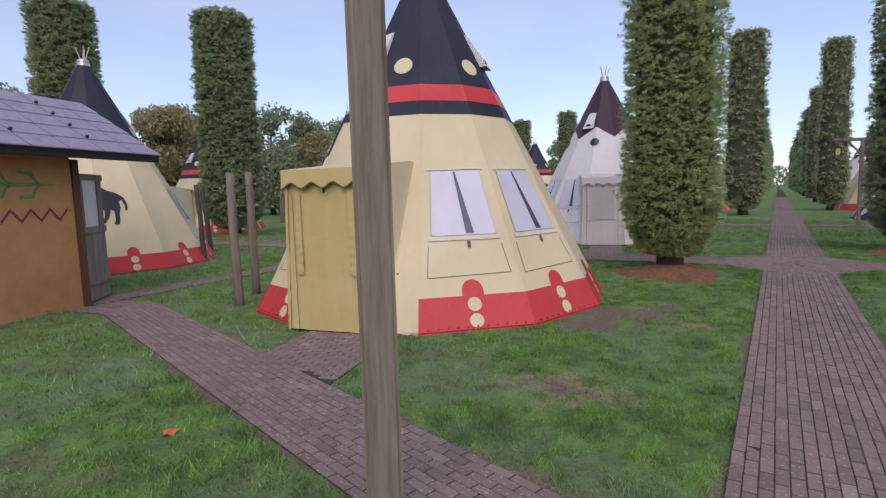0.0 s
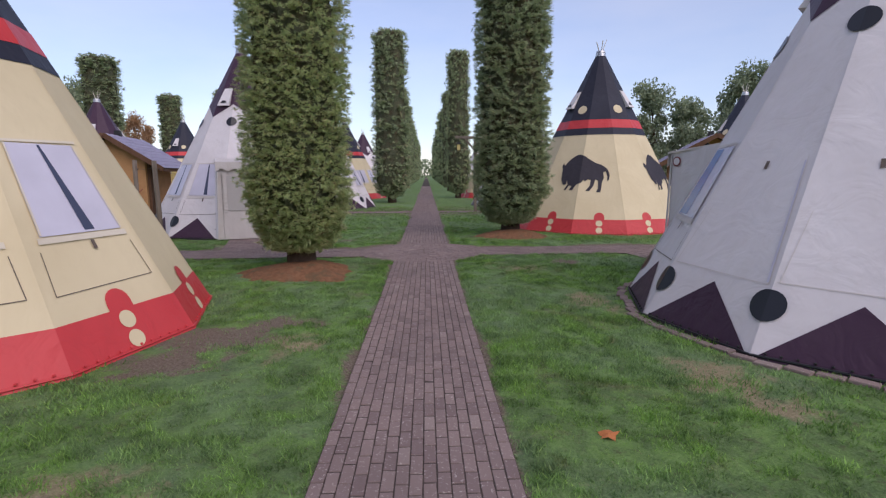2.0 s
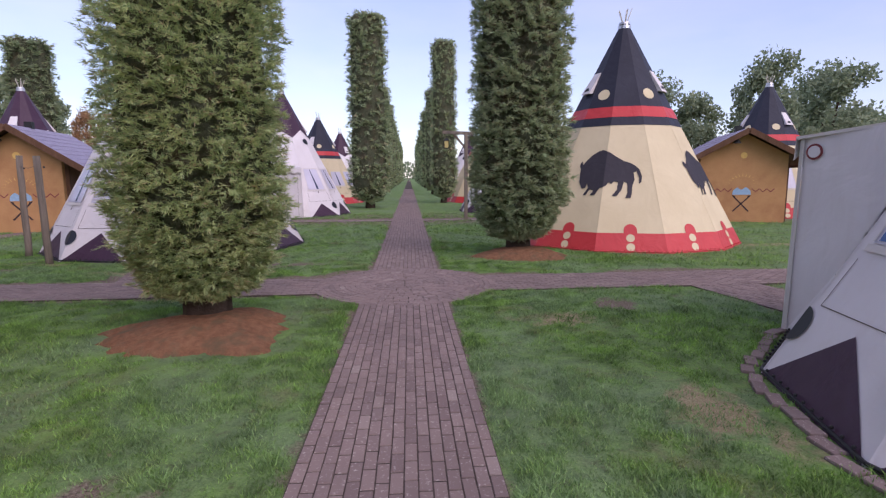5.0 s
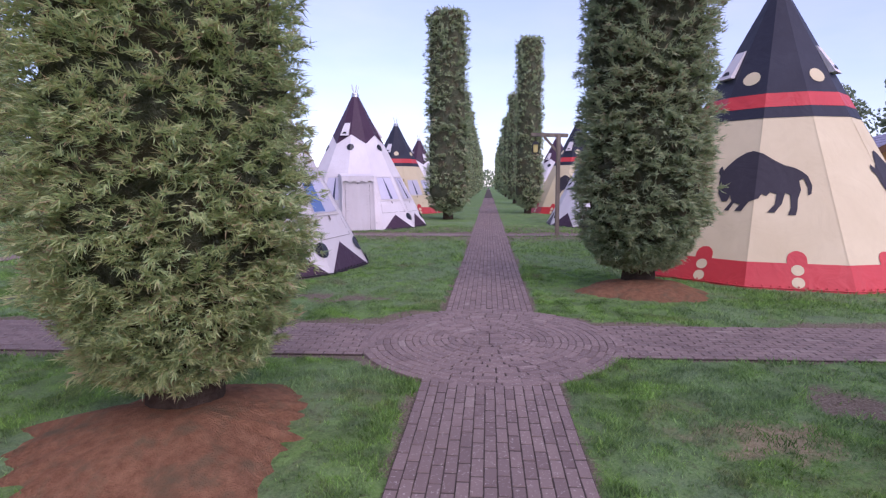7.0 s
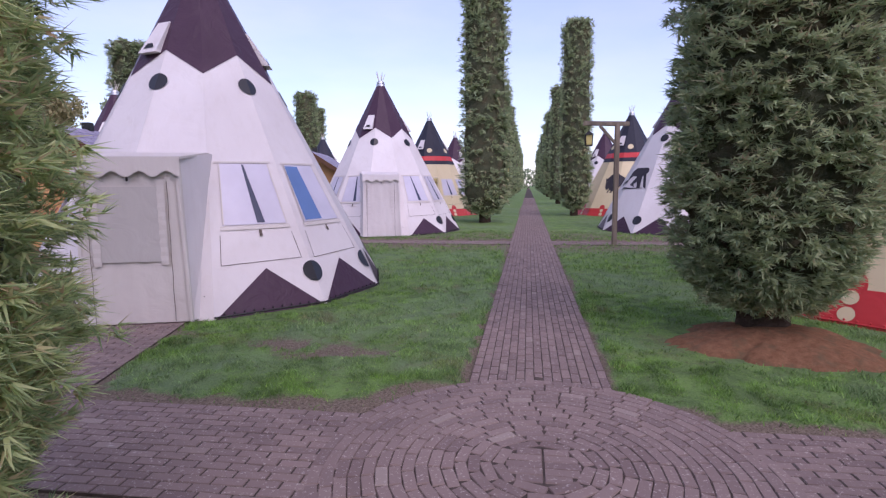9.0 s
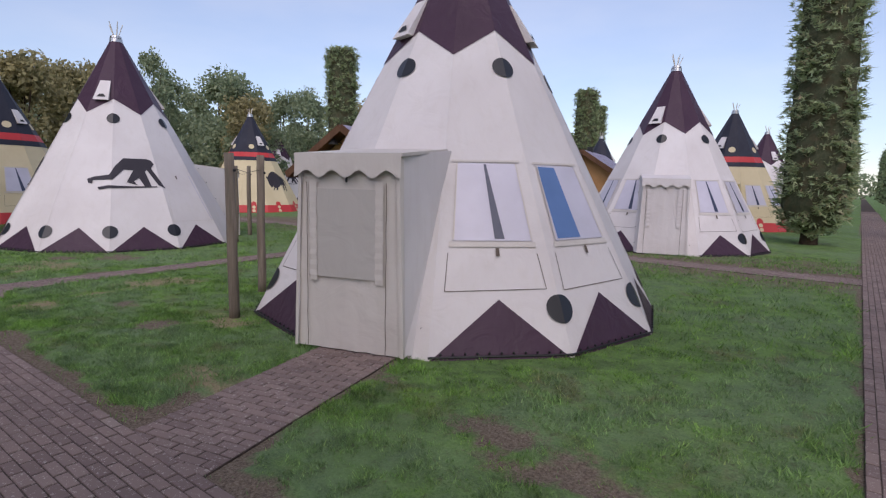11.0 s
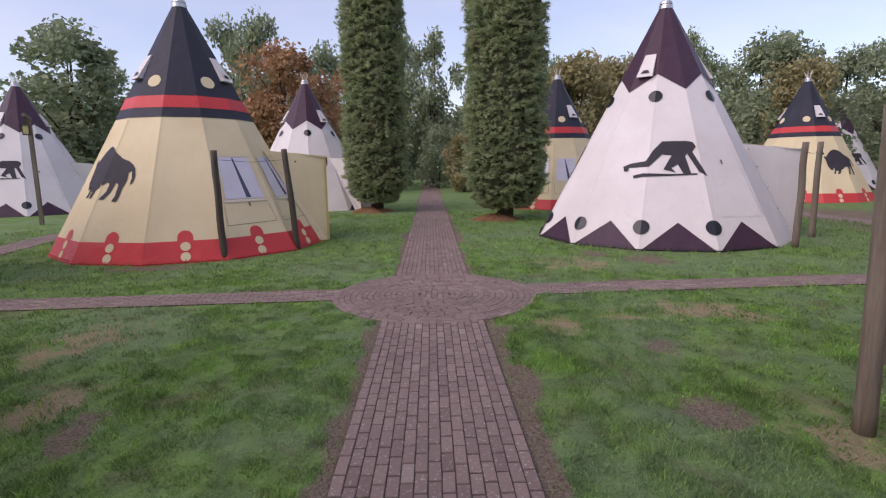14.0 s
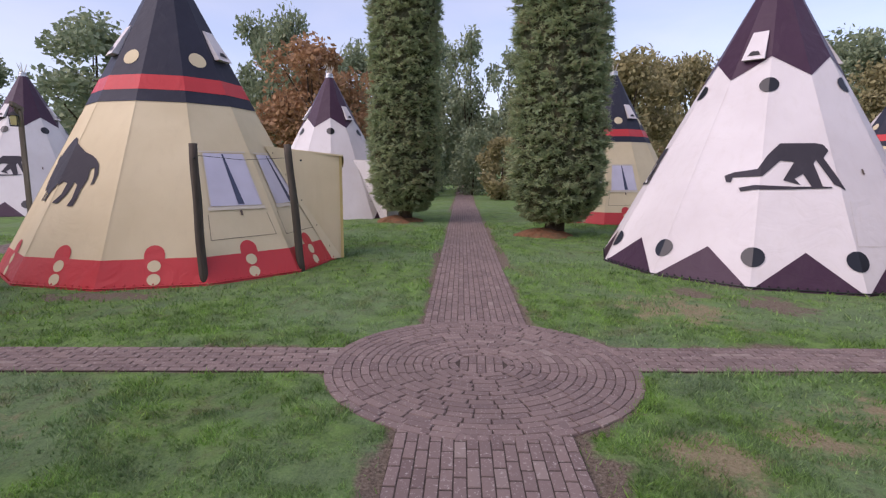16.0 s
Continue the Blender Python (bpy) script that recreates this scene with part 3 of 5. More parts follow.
def porch(tent, white, turn=0.0, gauze=True, aside=-0.17):
    """The upright entrance booth: front sheet with a scalloped valance, two cheeks and a roof sheet."""
    t = thing("entrance_booth", -aside * math.sin(radians(turn)), aside * math.cos(radians(turn)), 0, turn)
    t.parent = tent
    cl = (M["greige"] if gauze else M["white"]) if white else M["ochre"]
    body = M["white"] if white else M["cream"]
    out, hw, ht = 2.76, 0.525, 1.9
    back = APO * (1 - 2.02 / TH) - 0.16
    foot = APO - 0.08
    bm = bmesh.new()
    rows = []
    for i in range(13):
        z = 0.03 + (ht - 0.03) * i / 12
        rows.append([bm.verts.new((out + 0.014 * noise.noise((j * 0.8, i * 0.5, 1)) + 0.007 * math.sin(j * 2.2 + i * 0.3), (-hw + 2 * hw * j / 12) * (1.08 - 0.14 * i / 12), z)) for j in range(13)])
    for a, b in zip(rows, rows[1:]):
        for j in range(12):
            bm.faces.new((a[j], a[j + 1], b[j + 1], b[j]))
    part("front_sheet", bm, cl, t, "", True)
    for s in (-1, 1):
        vs = [(out - 0.01, s * hw * 1.08, 0.03), (foot, s * (hw + 0.14), 0.03), (back, s * (hw + 0.1), 2.02), (out - 0.01, s * hw, ht)]
        vs += [(x, y - s * 0.02, z) for x, y, z in vs]
        fs = [(0, 1, 2, 3), (4, 7, 6, 5)] + [(i, (i + 1) % 4, (i + 1) % 4 + 4, i + 4) for i in range(4)]
        put("side_sheet", mesh_of("side_sheet", vs, fs, body), t)
        put("edge_piping", mesh_of("edge_piping", [(out + 0.03, s * (hw * 1.08 - 0.015), 0.03), (out + 0.03, s * (hw * 1.08 + 0.02), 0.03), (out + 0.03, s * (hw + 0.0), ht), (out + 0.03, s * (hw - 0.035), ht),
            (out - 0.02, s * (hw * 1.08 + 0.02), 0.03), (out - 0.02, s * (hw + 0.02), ht)], [(0, 1, 2, 3), (1, 4, 5, 2)], cl), t)
        for f in (0.12, 0.32, 0.55, 0.78, 0.97):
            put("eyelet", EYELET, t, "", pose(foot + (back - foot) * f + 0.09, s * (hw + 0.135 - 0.03 * f), 0.03 + 1.95 * f))
    vs = [(out + 0.05, -hw - 0.04, ht + 0.01), (out + 0.05, hw + 0.04, ht + 0.01), (back, hw + 0.05, 2.04), (back, -hw - 0.05, 2.04)]
    vs += [(x, y, z - 0.03) for x, y, z in vs]
    put("roof_sheet", mesh_of("roof_sheet", vs, [(0, 1, 2, 3), (4, 7, 6, 5)] + [(i, (i + 1) % 4, (i + 1) % 4 + 4, i + 4) for i in range(4)], cl if white else body), t)
    n = 24
    top = [(out + 0.055, -hw - 0.03 + (2 * hw + 0.06) * i / n, ht + 0.01) for i in range(n + 1)]
    low = [(out + 0.065, -hw - 0.03 + (2 * hw + 0.06) * i / n, ht - 0.17 - 0.035 * math.cos(2 * math.pi * i * 4 / n)) for i in range(n + 1)]
    put("valance", mesh_of("valance", top + low, [(i, i + 1, n + 2 + i, n + 1 + i) for i in range(n)], cl), t)
    edge = [Vector(p) + Vector((0.004, 0, -0.012)) for p in low]
    put("valance_edge", mesh_of("valance_edge", [Vector(p) + Vector((0.004, 0, 0.004)) for p in low] + edge, [(i, i + 1, n + 2 + i, n + 1 + i) for i in range(n)], M["stitch"] if not white else M["greige"]), t)
    x = out + 0.024
    if white and gauze:
        put("mesh_window", mesh_of("mesh_window", [(x, -0.33, 0.74), (x, 0.3, 0.74), (x, 0.3, 1.58), (x, -0.33, 1.58)], [(0, 1, 2, 3)], M["greige2"]), t, "grey gauze window in the door sheet")
    for y, s in ((-0.44, 1), (0.4, -1)):
        bm = bmesh.new()
        pts = [(y + 0.003 * math.sin(i * 1.7), 0.04 + 1.6 * i / 14) for i in range(15)]
        L = [bm.verts.new((x, a - 0.0035, z)) for a, z in pts]
        R = [bm.verts.new((x, a + 0.0035, z)) for a, z in pts]
        for i in range(14):
            bm.faces.new((L[i], R[i], R[i + 1], L[i + 1]))
        part("zip", bm, M["stitch"], t)
        bm = bmesh.new()
        cols = [[bm.verts.new((x + 0.004 + 0.004 * abs(math.sin(i * 1.6)), y + 0.07 * s + q + 0.006 * math.sin(i * 2.3), 0.7 + i * 0.05)) for q in (-0.04, 0.04)] for i in range(20)]
        for p, q in zip(cols, cols[1:]):
            bm.faces.new((p[0], p[1], q[1], q[0]))
        part("fastening_strip", bm, cl, t)
    bm = beam_bm((x + 0.02, 0.0, ht - 0.26), (x + 0.02, 0, ht - 0.2), 0.02, 0.02, 0.004)
    part("toggle", bm, M["iron"], t)


def window(t, k, blue=False, white=False):
    """A trapezoid plastic window with a parted curtain and the rolled flap under it, on panel k."""
    th = 30 * k
    w = deg(0.36, 1.5)
    put_patch("window_pane", [rect(th, 1.08, 1.88, w * 1.02, w * 0.98)], 0.012, M["pane"], t, "milky plastic window with white curtains")
    if blue:
        put_patch("blue_pane", [[(th - w * 0.9, 1.1), (th + w * 0.05, 1.1), (th - w * 0.1, 1.86), (th - w * 0.95, 1.86)]], 0.016, M["blue"], t, "sky-blue reflecting window strip")
    else:
        put_patch("curtain_gap", [[(th + w * 0.06, 1.1), (th + w * 0.32, 1.1), (th - w * 0.02, 1.87), (th - w * 0.1, 1.87)]], 0.016, M["gap"], t, "dark gap between the curtains")
    lines = [line(th - w * 1.15, 1.9, th + w * 1.12, 1.91, 0.022), line(th - w * 1.0, 1.09, th - w * 0.97, 1.88, 0.016), line(th + w * 1.02, 1.09, th + w * 0.97, 1.88, 0.016)]
    put_patch("window_trim", lines, 0.02, M["greige"] if white else M["hem"], t)
    put_patch("flap_seam", [line(th - w * 1.15, 0.6, th + w * 1.15, 0.62), line(th - w * 1.15, 0.6, th - w * 1.12, 0.96), line(th + w * 1.15, 0.62, th + w * 1.1, 0.96)], 0.008, M["stitch"], t)
    put_patch("window_sill", [rect(th, 1.02, 1.07, w * 1.1)], 0.016, M["greige"] if white else M["hem"], t)
    put_patch("tab", [rect(th + w * 0.1, 0.93, 1.01, 0.5)], 0.02, M["stitch"], t)


def closed_flap(t, k):
    """A window closed by its outer sheet: only its seams, tab and edge cord show."""
    th, w = 30 * k, deg(0.5, 1.2)
    put_patch("flap_seam", [line(th - w, 0.63, th + w, 0.6), line(th - w, 0.63, th - w * 0.86, 1.25), line(th + w, 0.6, th + w * 0.9, 1.75)], 0.008, M["greige"], t)
    put_patch("tab", [rect(th, 1.62, 1.7, 0.6)], 0.012, M["stitch"], t)
    put_patch("edge_cord", [line(th + w * 0.98, 0.62, th + w * 0.88, 1.7, 0.02)], 0.016, M["pane"], t)


def put_patch(name, polys, off, mat, t, label=""):
    return part(name, patch(polys, off), mat, t, label)


def collar(t):
    bm = bmesh.new()
    r = APO * (1 - TOP / TH)
    for z0, z1, ra, rb in ((TOP - 0.03, TOP + 0.05, r + 0.03, r + 0.025), (TOP + 0.05, TOP + 0.07, r - 0.01, r - 0.01), (TOP + 0.07, TOP + 0.12, r + 0.015, r + 0.005)):
        bmesh.ops.create_cone(bm, cap_ends=True, segments=16, radius1=ra, radius2=rb, depth=z1 - z0, matrix=Matrix.Translation((0, 0, (z0 + z1) / 2)))
    part("collar", bm, M["steel"], t, "white metal collar round the pole tips")
    for i in range(5):
        a = 2 * math.pi * i / 5 + 0.4
        part("pole_tip", pole_bm((0.03 * math.cos(a), 0.03 * math.sin(a), TOP + 0.05), (0.16 * math.cos(a), 0.16 * math.sin(a), TOP + 0.42 + 0.04 * math.sin(i * 5)), 0.013, 0.01, 6, 0, 1), M["stick"], t)


def vent(t, k):
    th, w = 30 * k, deg(0.13, 3.7)
    polys = [[(th - w, 3.5), (th + w, 3.5), (th + w * 0.75, 3.92), (th - w * 0.75, 3.92)]]
    bm = bmesh.new()
    lo = [skin(th - w, 3.46, 0.1), skin(th + w, 3.46, 0.1), skin(th + w, 3.95, 0.03), skin(th - w, 3.95, 0.03)]
    hi = [skin(th - w, 3.46, 0.006), skin(th + w, 3.46, 0.006), skin(th + w, 3.95, 0.006), skin(th - w, 3.95, 0.006)]
    a, b = [bm.verts.new(p) for p in lo], [bm.verts.new(p) for p in hi]
    bm.faces.new(a)
    for i in range(4):
        bm.faces.new((a[i], b[i], b[(i + 1) % 4], a[(i + 1) % 4]))
    bmesh.ops.recalc_face_normals(bm, faces=bm.faces[:])
    v = part("vent_flap", bm, M["white"], t, "pale vent flap on the dark cap")
    part("vent_mouth", patch([[(th - w * 0.6, 3.53), (th + w * 0.6, 3.53), (th + w * 0.3, 3.6), (th - w * 0.3, 3.6)]], 0.1), M["iron"], t)


def tipi(x, y, az, white, windows, motifs, dots=0, vents=(3, -3), blue=2, label="", turn=0.0, gauze=True):
    t = thing("tipi", x, y, 0, az)
    body = M["white"] if white else M["cream"]
    tagged(t, label or ("white canvas tipi with plum zigzag hem and cap" if white else "cream canvas tipi with red hem and navy cap"), "tipi", "tipis of the camp")
    bm = bmesh.new()
    zs = [0.0, 0.5, 1.0, 1.6, 2.2, 2.8, 3.4, 4.2, TOP]
    rows = [[bm.verts.new(skin(15 + 30 * k, z, 0)) for k in range(12)] for z in zs]
    for a, b in zip(rows, rows[1:]):
        for k in range(12):
            bm.faces.new((a[k], a[(k + 1) % 12], b[(k + 1) % 12], b[k]))
    bm.faces.new(rows[0][::-1])
    bm.faces.new(rows[-1])
    part("cover", bm, body, t)
    for k in range(12):
        s = 15 + 30 * k
        put_patch("seam", [[(s - deg(0.018, 0.02), 0.02), (s + deg(0.018, 0.02), 0.02), (s + 0.5, 3.0), (s - 0.5, 3.0)]], 0.004, body, t)
    if white:
        put_patch("cap", [[(60 * k + 15, 3.15), (60 * k + 45, 3.5), (60 * k + 75, 3.15), (60 * k + 75, TOP), (60 * k + 15, TOP)] for k in range(6)], 0.008, M["plum"], t, "plum vinyl cap with a zigzag edge")
        for k in range(12):
            if k:
                put_patch("hem_triangle", [[(30 * k - 14.6, 0.001), (30 * k + 14.6, 0.001), (30 * k + 0.4, 0.525)]], 0.008, M["plum"], t)
            s = 30 * k + 15
            if k not in (0, 11):
                put_patch("porthole", [disc(s, 0.436, 0.15)], 0.014, M["gap2"], t, "round dark porthole")
            if k % 2:
                put_patch("porthole", [disc(s, 3.02, 0.135)], 0.014, M["gap2"], t, "round dark porthole")
    else:
        put_patch("cap", [[(30 * k - 15, 3.07), (30 * k + 15, 3.07), (30 * k + 15, TOP), (30 * k - 15, TOP)] for k in range(12)], 0.006, M["navy"], t, "navy vinyl cap")
        put_patch("red_band", [[(30 * k - 15, 2.85), (30 * k + 15, 2.85), (30 * k + 15, 3.09), (30 * k - 15, 3.09)] for k in range(12)], 0.012, M["red"], t, "red band")
        put_patch("navy_band", [[(30 * k - 15, 2.66), (30 * k + 15, 2.66), (30 * k + 15, 2.86), (30 * k - 15, 2.86)] for k in range(12)], 0.008, M["navy"], t)
        put_patch("hem", [[(30 * k - 15, 0.0), (30 * k + 15, 0.0), (30 * k + 15, 0.385), (30 * k - 15, 0.385)] for k in range(12) if k], 0.008, M["red"], t, "creased red vinyl hem")
        for k in range(12):
            if k:
                th = 30 * k
                w = deg(0.13, 0.45)
                put_patch("hem_arch", [rect(th, 0.38, 0.45, w) , [(p, q + 0.0) for p, q in disc(th, 0.449, 0.13, 16, True)]], 0.01, M["red"], t)
                put_patch("hem_dot", [disc(th, 0.29, 0.085)], 0.014, body, t)
                put_patch("hem_dot", [disc(th, 0.115, 0.085)], 0.014, body, t)
            if k % 2 == 0:
                put_patch("cap_dot", [disc(30 * k, 3.39, 0.135)], 0.014, body, t, "cream dot on the navy cap")
    for k in windows:
        window(t, k, white and k == blue, white)
    for k, w in motifs:
        if white:
            part("painted_motif", patch([motif(CRAWL, (145, 150, 710, 396), k, 1.72, 1.5)], 0.012), M["motif"], t, "dark painted shape on the white canvas")
            part("painted_bar", patch([motif(BAR, (145, 150, 710, 396), k, 1.72, 1.5)], 0.017), M["motif"], t)
        else:
            part("painted_bison", patch([motif(BISON, (588, 312, 797, 453), k, 1.6, w)], 0.012), M["motif"], t, "dark painted bison on the cream canvas")
    for k in vents:
        vent(t, k)
    collar(t)
    porch(t, white, turn, gauze)
    # rope and eyelets along the foot
    bm = bmesh.new()
    for k in range(12):
        a, b = skin(15 + 30 * k, 0.03, 0.015), skin(45 + 30 * k, 0.03, 0.015)
        if k != 11:
            pole_bm(a, b, 0.012, 0.012, 6, 0, 1, bm)
            for i in range(1, 12):
                p = a.lerp(b, i / 12) + Vector((0, 0, 0.03))
                bmesh.ops.create_icosphere(bm, subdivisions=1, radius=0.014, matrix=Matrix.Translation(p))
    part("foot_rope", bm, M["iron"] if white else M["red"], t)
    return t


M["greige2"] = canvas("gauze", (0.47, 0.445, 0.41), (0.51, 0.485, 0.45), (0.43, 0.4, 0.36))
M["hem"] = canvas("hem_tape", (0.6, 0.54, 0.42), (0.68, 0.62, 0.5), (0.5, 0.44, 0.34))
M["gap2"] = clear_pane("porthole_pane", (0.012, 0.013, 0.017), 0.3)

T_ = TIPIS
tipi(*T_["A"], -74.8, False, (1, 2, -1, -2), ((144, 1.3), (216, 1.3)), 1, (-1, 3, 7), label="cream tipi with red hem, navy cap and closed entrance booth", turn=-3)
tipi_b = tipi(*T_["B"], 105.2, True, (1, 2, -1), (), vents=(1, -3, 5), label="greyish white tipi with plum zigzag hem beside the avenue", turn=7)

closed_flap(tipi_b, 3)
closed_flap(tipi_b, 4)
booth_b = next(c for c in tipi_b.children if c.name.startswith("entrance_booth"))
for name, radius, out, mat, label in (("round_badge", 0.075, 0.556, "zig", "small round maroon badge"), ("badge_field", 0.055, 0.561, "white", "")):
    badge = bmesh.new()
    bmesh.ops.create_circle(badge, cap_ends=True, segments=24, radius=radius, matrix=Matrix.Translation((2.64, out, 1.76)) @ Matrix.Rotation(-math.pi / 2, 4, "X"))
    part(name, badge, M[mat], booth_b, label)
tipi(*T_["C"], 104.6, False, (1, 2, -1, -2), ((137, 1.35), (212, 1.35)), 1, (-1, 3, 7), label="cream tipi with painted bison behind a clipped conifer")
tipi(*T_["D"], -73.6, True, (1, 2, -1, -2), ((252, 0),), vents=(-1, 3, 7), label="white tipi with blue window and greige entrance booth", turn=2)
tipi_e = tipi(*T_["E"], 47.4, True, (1, 2), ((-66, 0), (-160, 0)), vents=(-3, 1, 5), label="white tipi painted with dark stretched shapes", turn=40)
closed_flap(tipi_e, -1)
tipi_i = tipi(*T_["I"], 110, False, (1, 2, -1, -2), ((-137, 1.35), (131, 1.3)), 0, (-1, 3, 7), label="cream tipi with painted bison and two leaning poles")
tipi_f = tipi(*T_["F"], -72, True, (1, 2, -1, -2), ((252, 0),), vents=(-1, 3, 7), blue=9, gauze=False)
for m in ((-3.9, 34.8, -80), (-23.9, 13.6, -60), (-25.4, 24.6, 150), (-13.6, 44, -80), (6.5, 34.8, 20), (-14.2, 34, -70), (15.8, 22.3, -45)):
    copy_thing(tipi_i, pose(m[0], m[1], 0, 0, 0, m[2]))
for m in ((-24.12, 3.43, 30), (-23.6, -7.9, 80), (-34.5, 32.5, 63), (-3.9, 45, -80), (6.5, 25.3, 0), (-13.8, 24.3, 10), (6.6, 45, 190), (12.4, 30.5, 190)):
    copy_thing(tipi_e, pose(m[0], m[1], 0, 0, 0, m[2]))


# ---- clipped conifers ----
def clipped(f, foot):
    """The clipped outline: how wide the column is at the share f of its height."""
    return np.minimum(1, foot + (1 - foot) * np.sqrt(np.clip(f * 10, 0, 1))) * (1 - 0.1 * f) * np.where(f > 0.975, 1 - (f - 0.975) * 12, 1)


def conifer_crown(seed, r, z0, z1, count, length, width, spikes=6, per=10, foot=0.45):
    """Flat boughs of spiky tufts, layered one above the other, that stand out from a clipped column."""
    rng = np.random.default_rng(seed)
    nb = count // per
    th = rng.uniform(0, 2 * np.pi, nb)
    z = z0 + (z1 - z0) * rng.uniform(0, 1, nb) ** (1.45 if seed < 3 else 1.08)
    f = (z - z0) / (z1 - z0)
    lump = vnoise(th * r * 1.6, z * 1.5, seed + 60) + 0.7 * vnoise(th * r * 4, z * 4.5, seed + 61)
    R = r * clipped(f, foot) + 0.05 * lump - 0.2 * rng.uniform(0, 1, nb) ** 1.7 + rng.uniform(0.03, 0.11, nb) * (rng.random(nb) < 0.12)
    yaw, tilt = rng.normal(0, 0.45, nb), rng.normal(0.02, 0.25, nb)
    # tufts along and beside each bough, the outermost at its tip
    k = np.repeat(np.arange(nb), per)
    n = len(k)
    back = rng.uniform(0, 1, n) ** 1.2
    t2 = th[k] + (rng.normal(0, 0.9, n) * length * back + np.tan(np.clip(yaw[k], -1, 1)) * -back * length) / r
    z2 = z[k] + rng.normal(0, 0.16, n) * length - np.sin(tilt[k]) * back * length * 1.5
    R2 = R[k] - back * length * 1.5
    C = np.stack([R2 * np.cos(t2), R2 * np.sin(t2), z2], 1)
    az = t2 + yaw[k] + rng.normal(0, 0.35, n)
    el = tilt[k] + rng.normal(0, 0.18, n)
    fan = np.linspace(-1.0, 1.0, spikes)
    A = az[:, None] + fan[None] * 0.95 + rng.normal(0, 0.16, (n, spikes))
    E = el[:, None] + rng.normal(0, 0.3, (n, spikes))
    L = length * rng.uniform(0.55, 1.1, (n, spikes)) * (1 - 0.35 * np.abs(fan))[None]
    D = np.stack([np.cos(A) * np.cos(E), np.sin(A) * np.cos(E), np.sin(E)], 2)
    W = np.stack([-np.sin(A), np.cos(A), rng.normal(0, 0.5, (n, spikes))], 2) * width * rng.uniform(0.6, 1.2, (n, spikes, 1))
    base = C[:, None, :] + D * (L * 0.08)[..., None]
    V = np.stack([base - W, base + W, base + D * L[..., None]], 2).reshape(-1, 3)
    return V, np.arange(len(V)).reshape(-1, 3)


def conifer(x, y, seed, r, h, count, length, width, spikes=6, group="clipped conifers"):
    t = thing("conifer", x, y)
    z0 = 0.4
    v, f = conifer_crown(seed, r, z0, h, count, length, width, spikes)
    put("crown", big_mesh("crown", v, f, M["yew" if seed == 1 else "hazed"]), t)
    # solid hull behind the tufts; its dark colour paints the shade between boughs
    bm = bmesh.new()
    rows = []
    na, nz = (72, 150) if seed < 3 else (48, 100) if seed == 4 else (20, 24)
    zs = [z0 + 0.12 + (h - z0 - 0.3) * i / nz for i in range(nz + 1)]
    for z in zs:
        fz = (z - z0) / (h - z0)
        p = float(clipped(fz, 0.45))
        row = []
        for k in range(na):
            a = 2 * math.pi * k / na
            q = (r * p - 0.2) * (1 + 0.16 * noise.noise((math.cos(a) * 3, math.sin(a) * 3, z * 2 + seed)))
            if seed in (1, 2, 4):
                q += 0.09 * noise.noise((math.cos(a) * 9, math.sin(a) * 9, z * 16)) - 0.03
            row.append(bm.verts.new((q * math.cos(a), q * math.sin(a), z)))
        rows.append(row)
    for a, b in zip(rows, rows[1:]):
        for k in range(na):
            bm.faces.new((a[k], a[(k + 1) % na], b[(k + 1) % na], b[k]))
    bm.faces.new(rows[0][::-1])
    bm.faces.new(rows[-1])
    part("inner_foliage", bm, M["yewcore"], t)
    bm = bmesh.new()
    pole_bm((0, 0, -0.05), (0.03, 0.02, 1.5), 0.26, 0.15, 12, 0.04, 8, bm, seed)
    for i in range(7):
        a = i * 0.9 + seed
        part("limb", pole_bm((0.05 * math.cos(a), 0.05 * math.sin(a), 0.5 + 0.06 * i), (0.75 * r * math.cos(a), 0.75 * r * math.sin(a), 0.85 + 0.1 * (i % 3)), 0.04, 0.015, 6, 0.02, 3, None, i), M["bark"], t)
    part("trunk", bm, M["bark"], t, "", True)
    return tagged(t, "tall clipped dark green conifer with a square-cut top", "tree", group)


def mulch(x, y, r, seed):
    n, rings = 96, 6
    bm = bmesh.new()
    c = bm.verts.new((0, 0, 0.2))
    prev = None
    for i in range(1, rings + 1):
        ring = []
        for k in range(n):
            a = 2 * math.pi * k / n
            rr = r * i / rings * (1 + 0.45 * noise.noise((math.cos(a) * 1.5, math.sin(a) * 1.5, seed)) + 0.14 * noise.noise((math.cos(a) * 6, math.sin(a) * 6, seed)) + 0.1 * noise.noise((math.cos(a) * 17, math.sin(a) * 17, seed)))
            z = 0.2 * (1 - (i / rings) ** 1.6) + (0.012 if i < rings else -0.01) + (0.018 * noise.noise((rr * math.cos(a) * 5, rr * math.sin(a) * 5, seed)) if i < rings else 0)
            ring.append(bm.verts.new((rr * 1.15 * math.cos(a), rr * 0.9 * math.sin(a), z)))
        for k in range(n):
            if prev:
                bm.faces.new((prev[k], ring[k], ring[(k + 1) % n], prev[(k + 1) % n]))
            else:
                bm.faces.new((c, ring[k], ring[(k + 1) % n]))
        prev = ring
    ob = part("needle_litter", bm, M["mulch"], None, "", True)
    ob.matrix_basis = pose(x, y, 0.004)
    tagged(ob, "reddish-brown needle litter round the foot of a conifer", "soil", kind="structure")


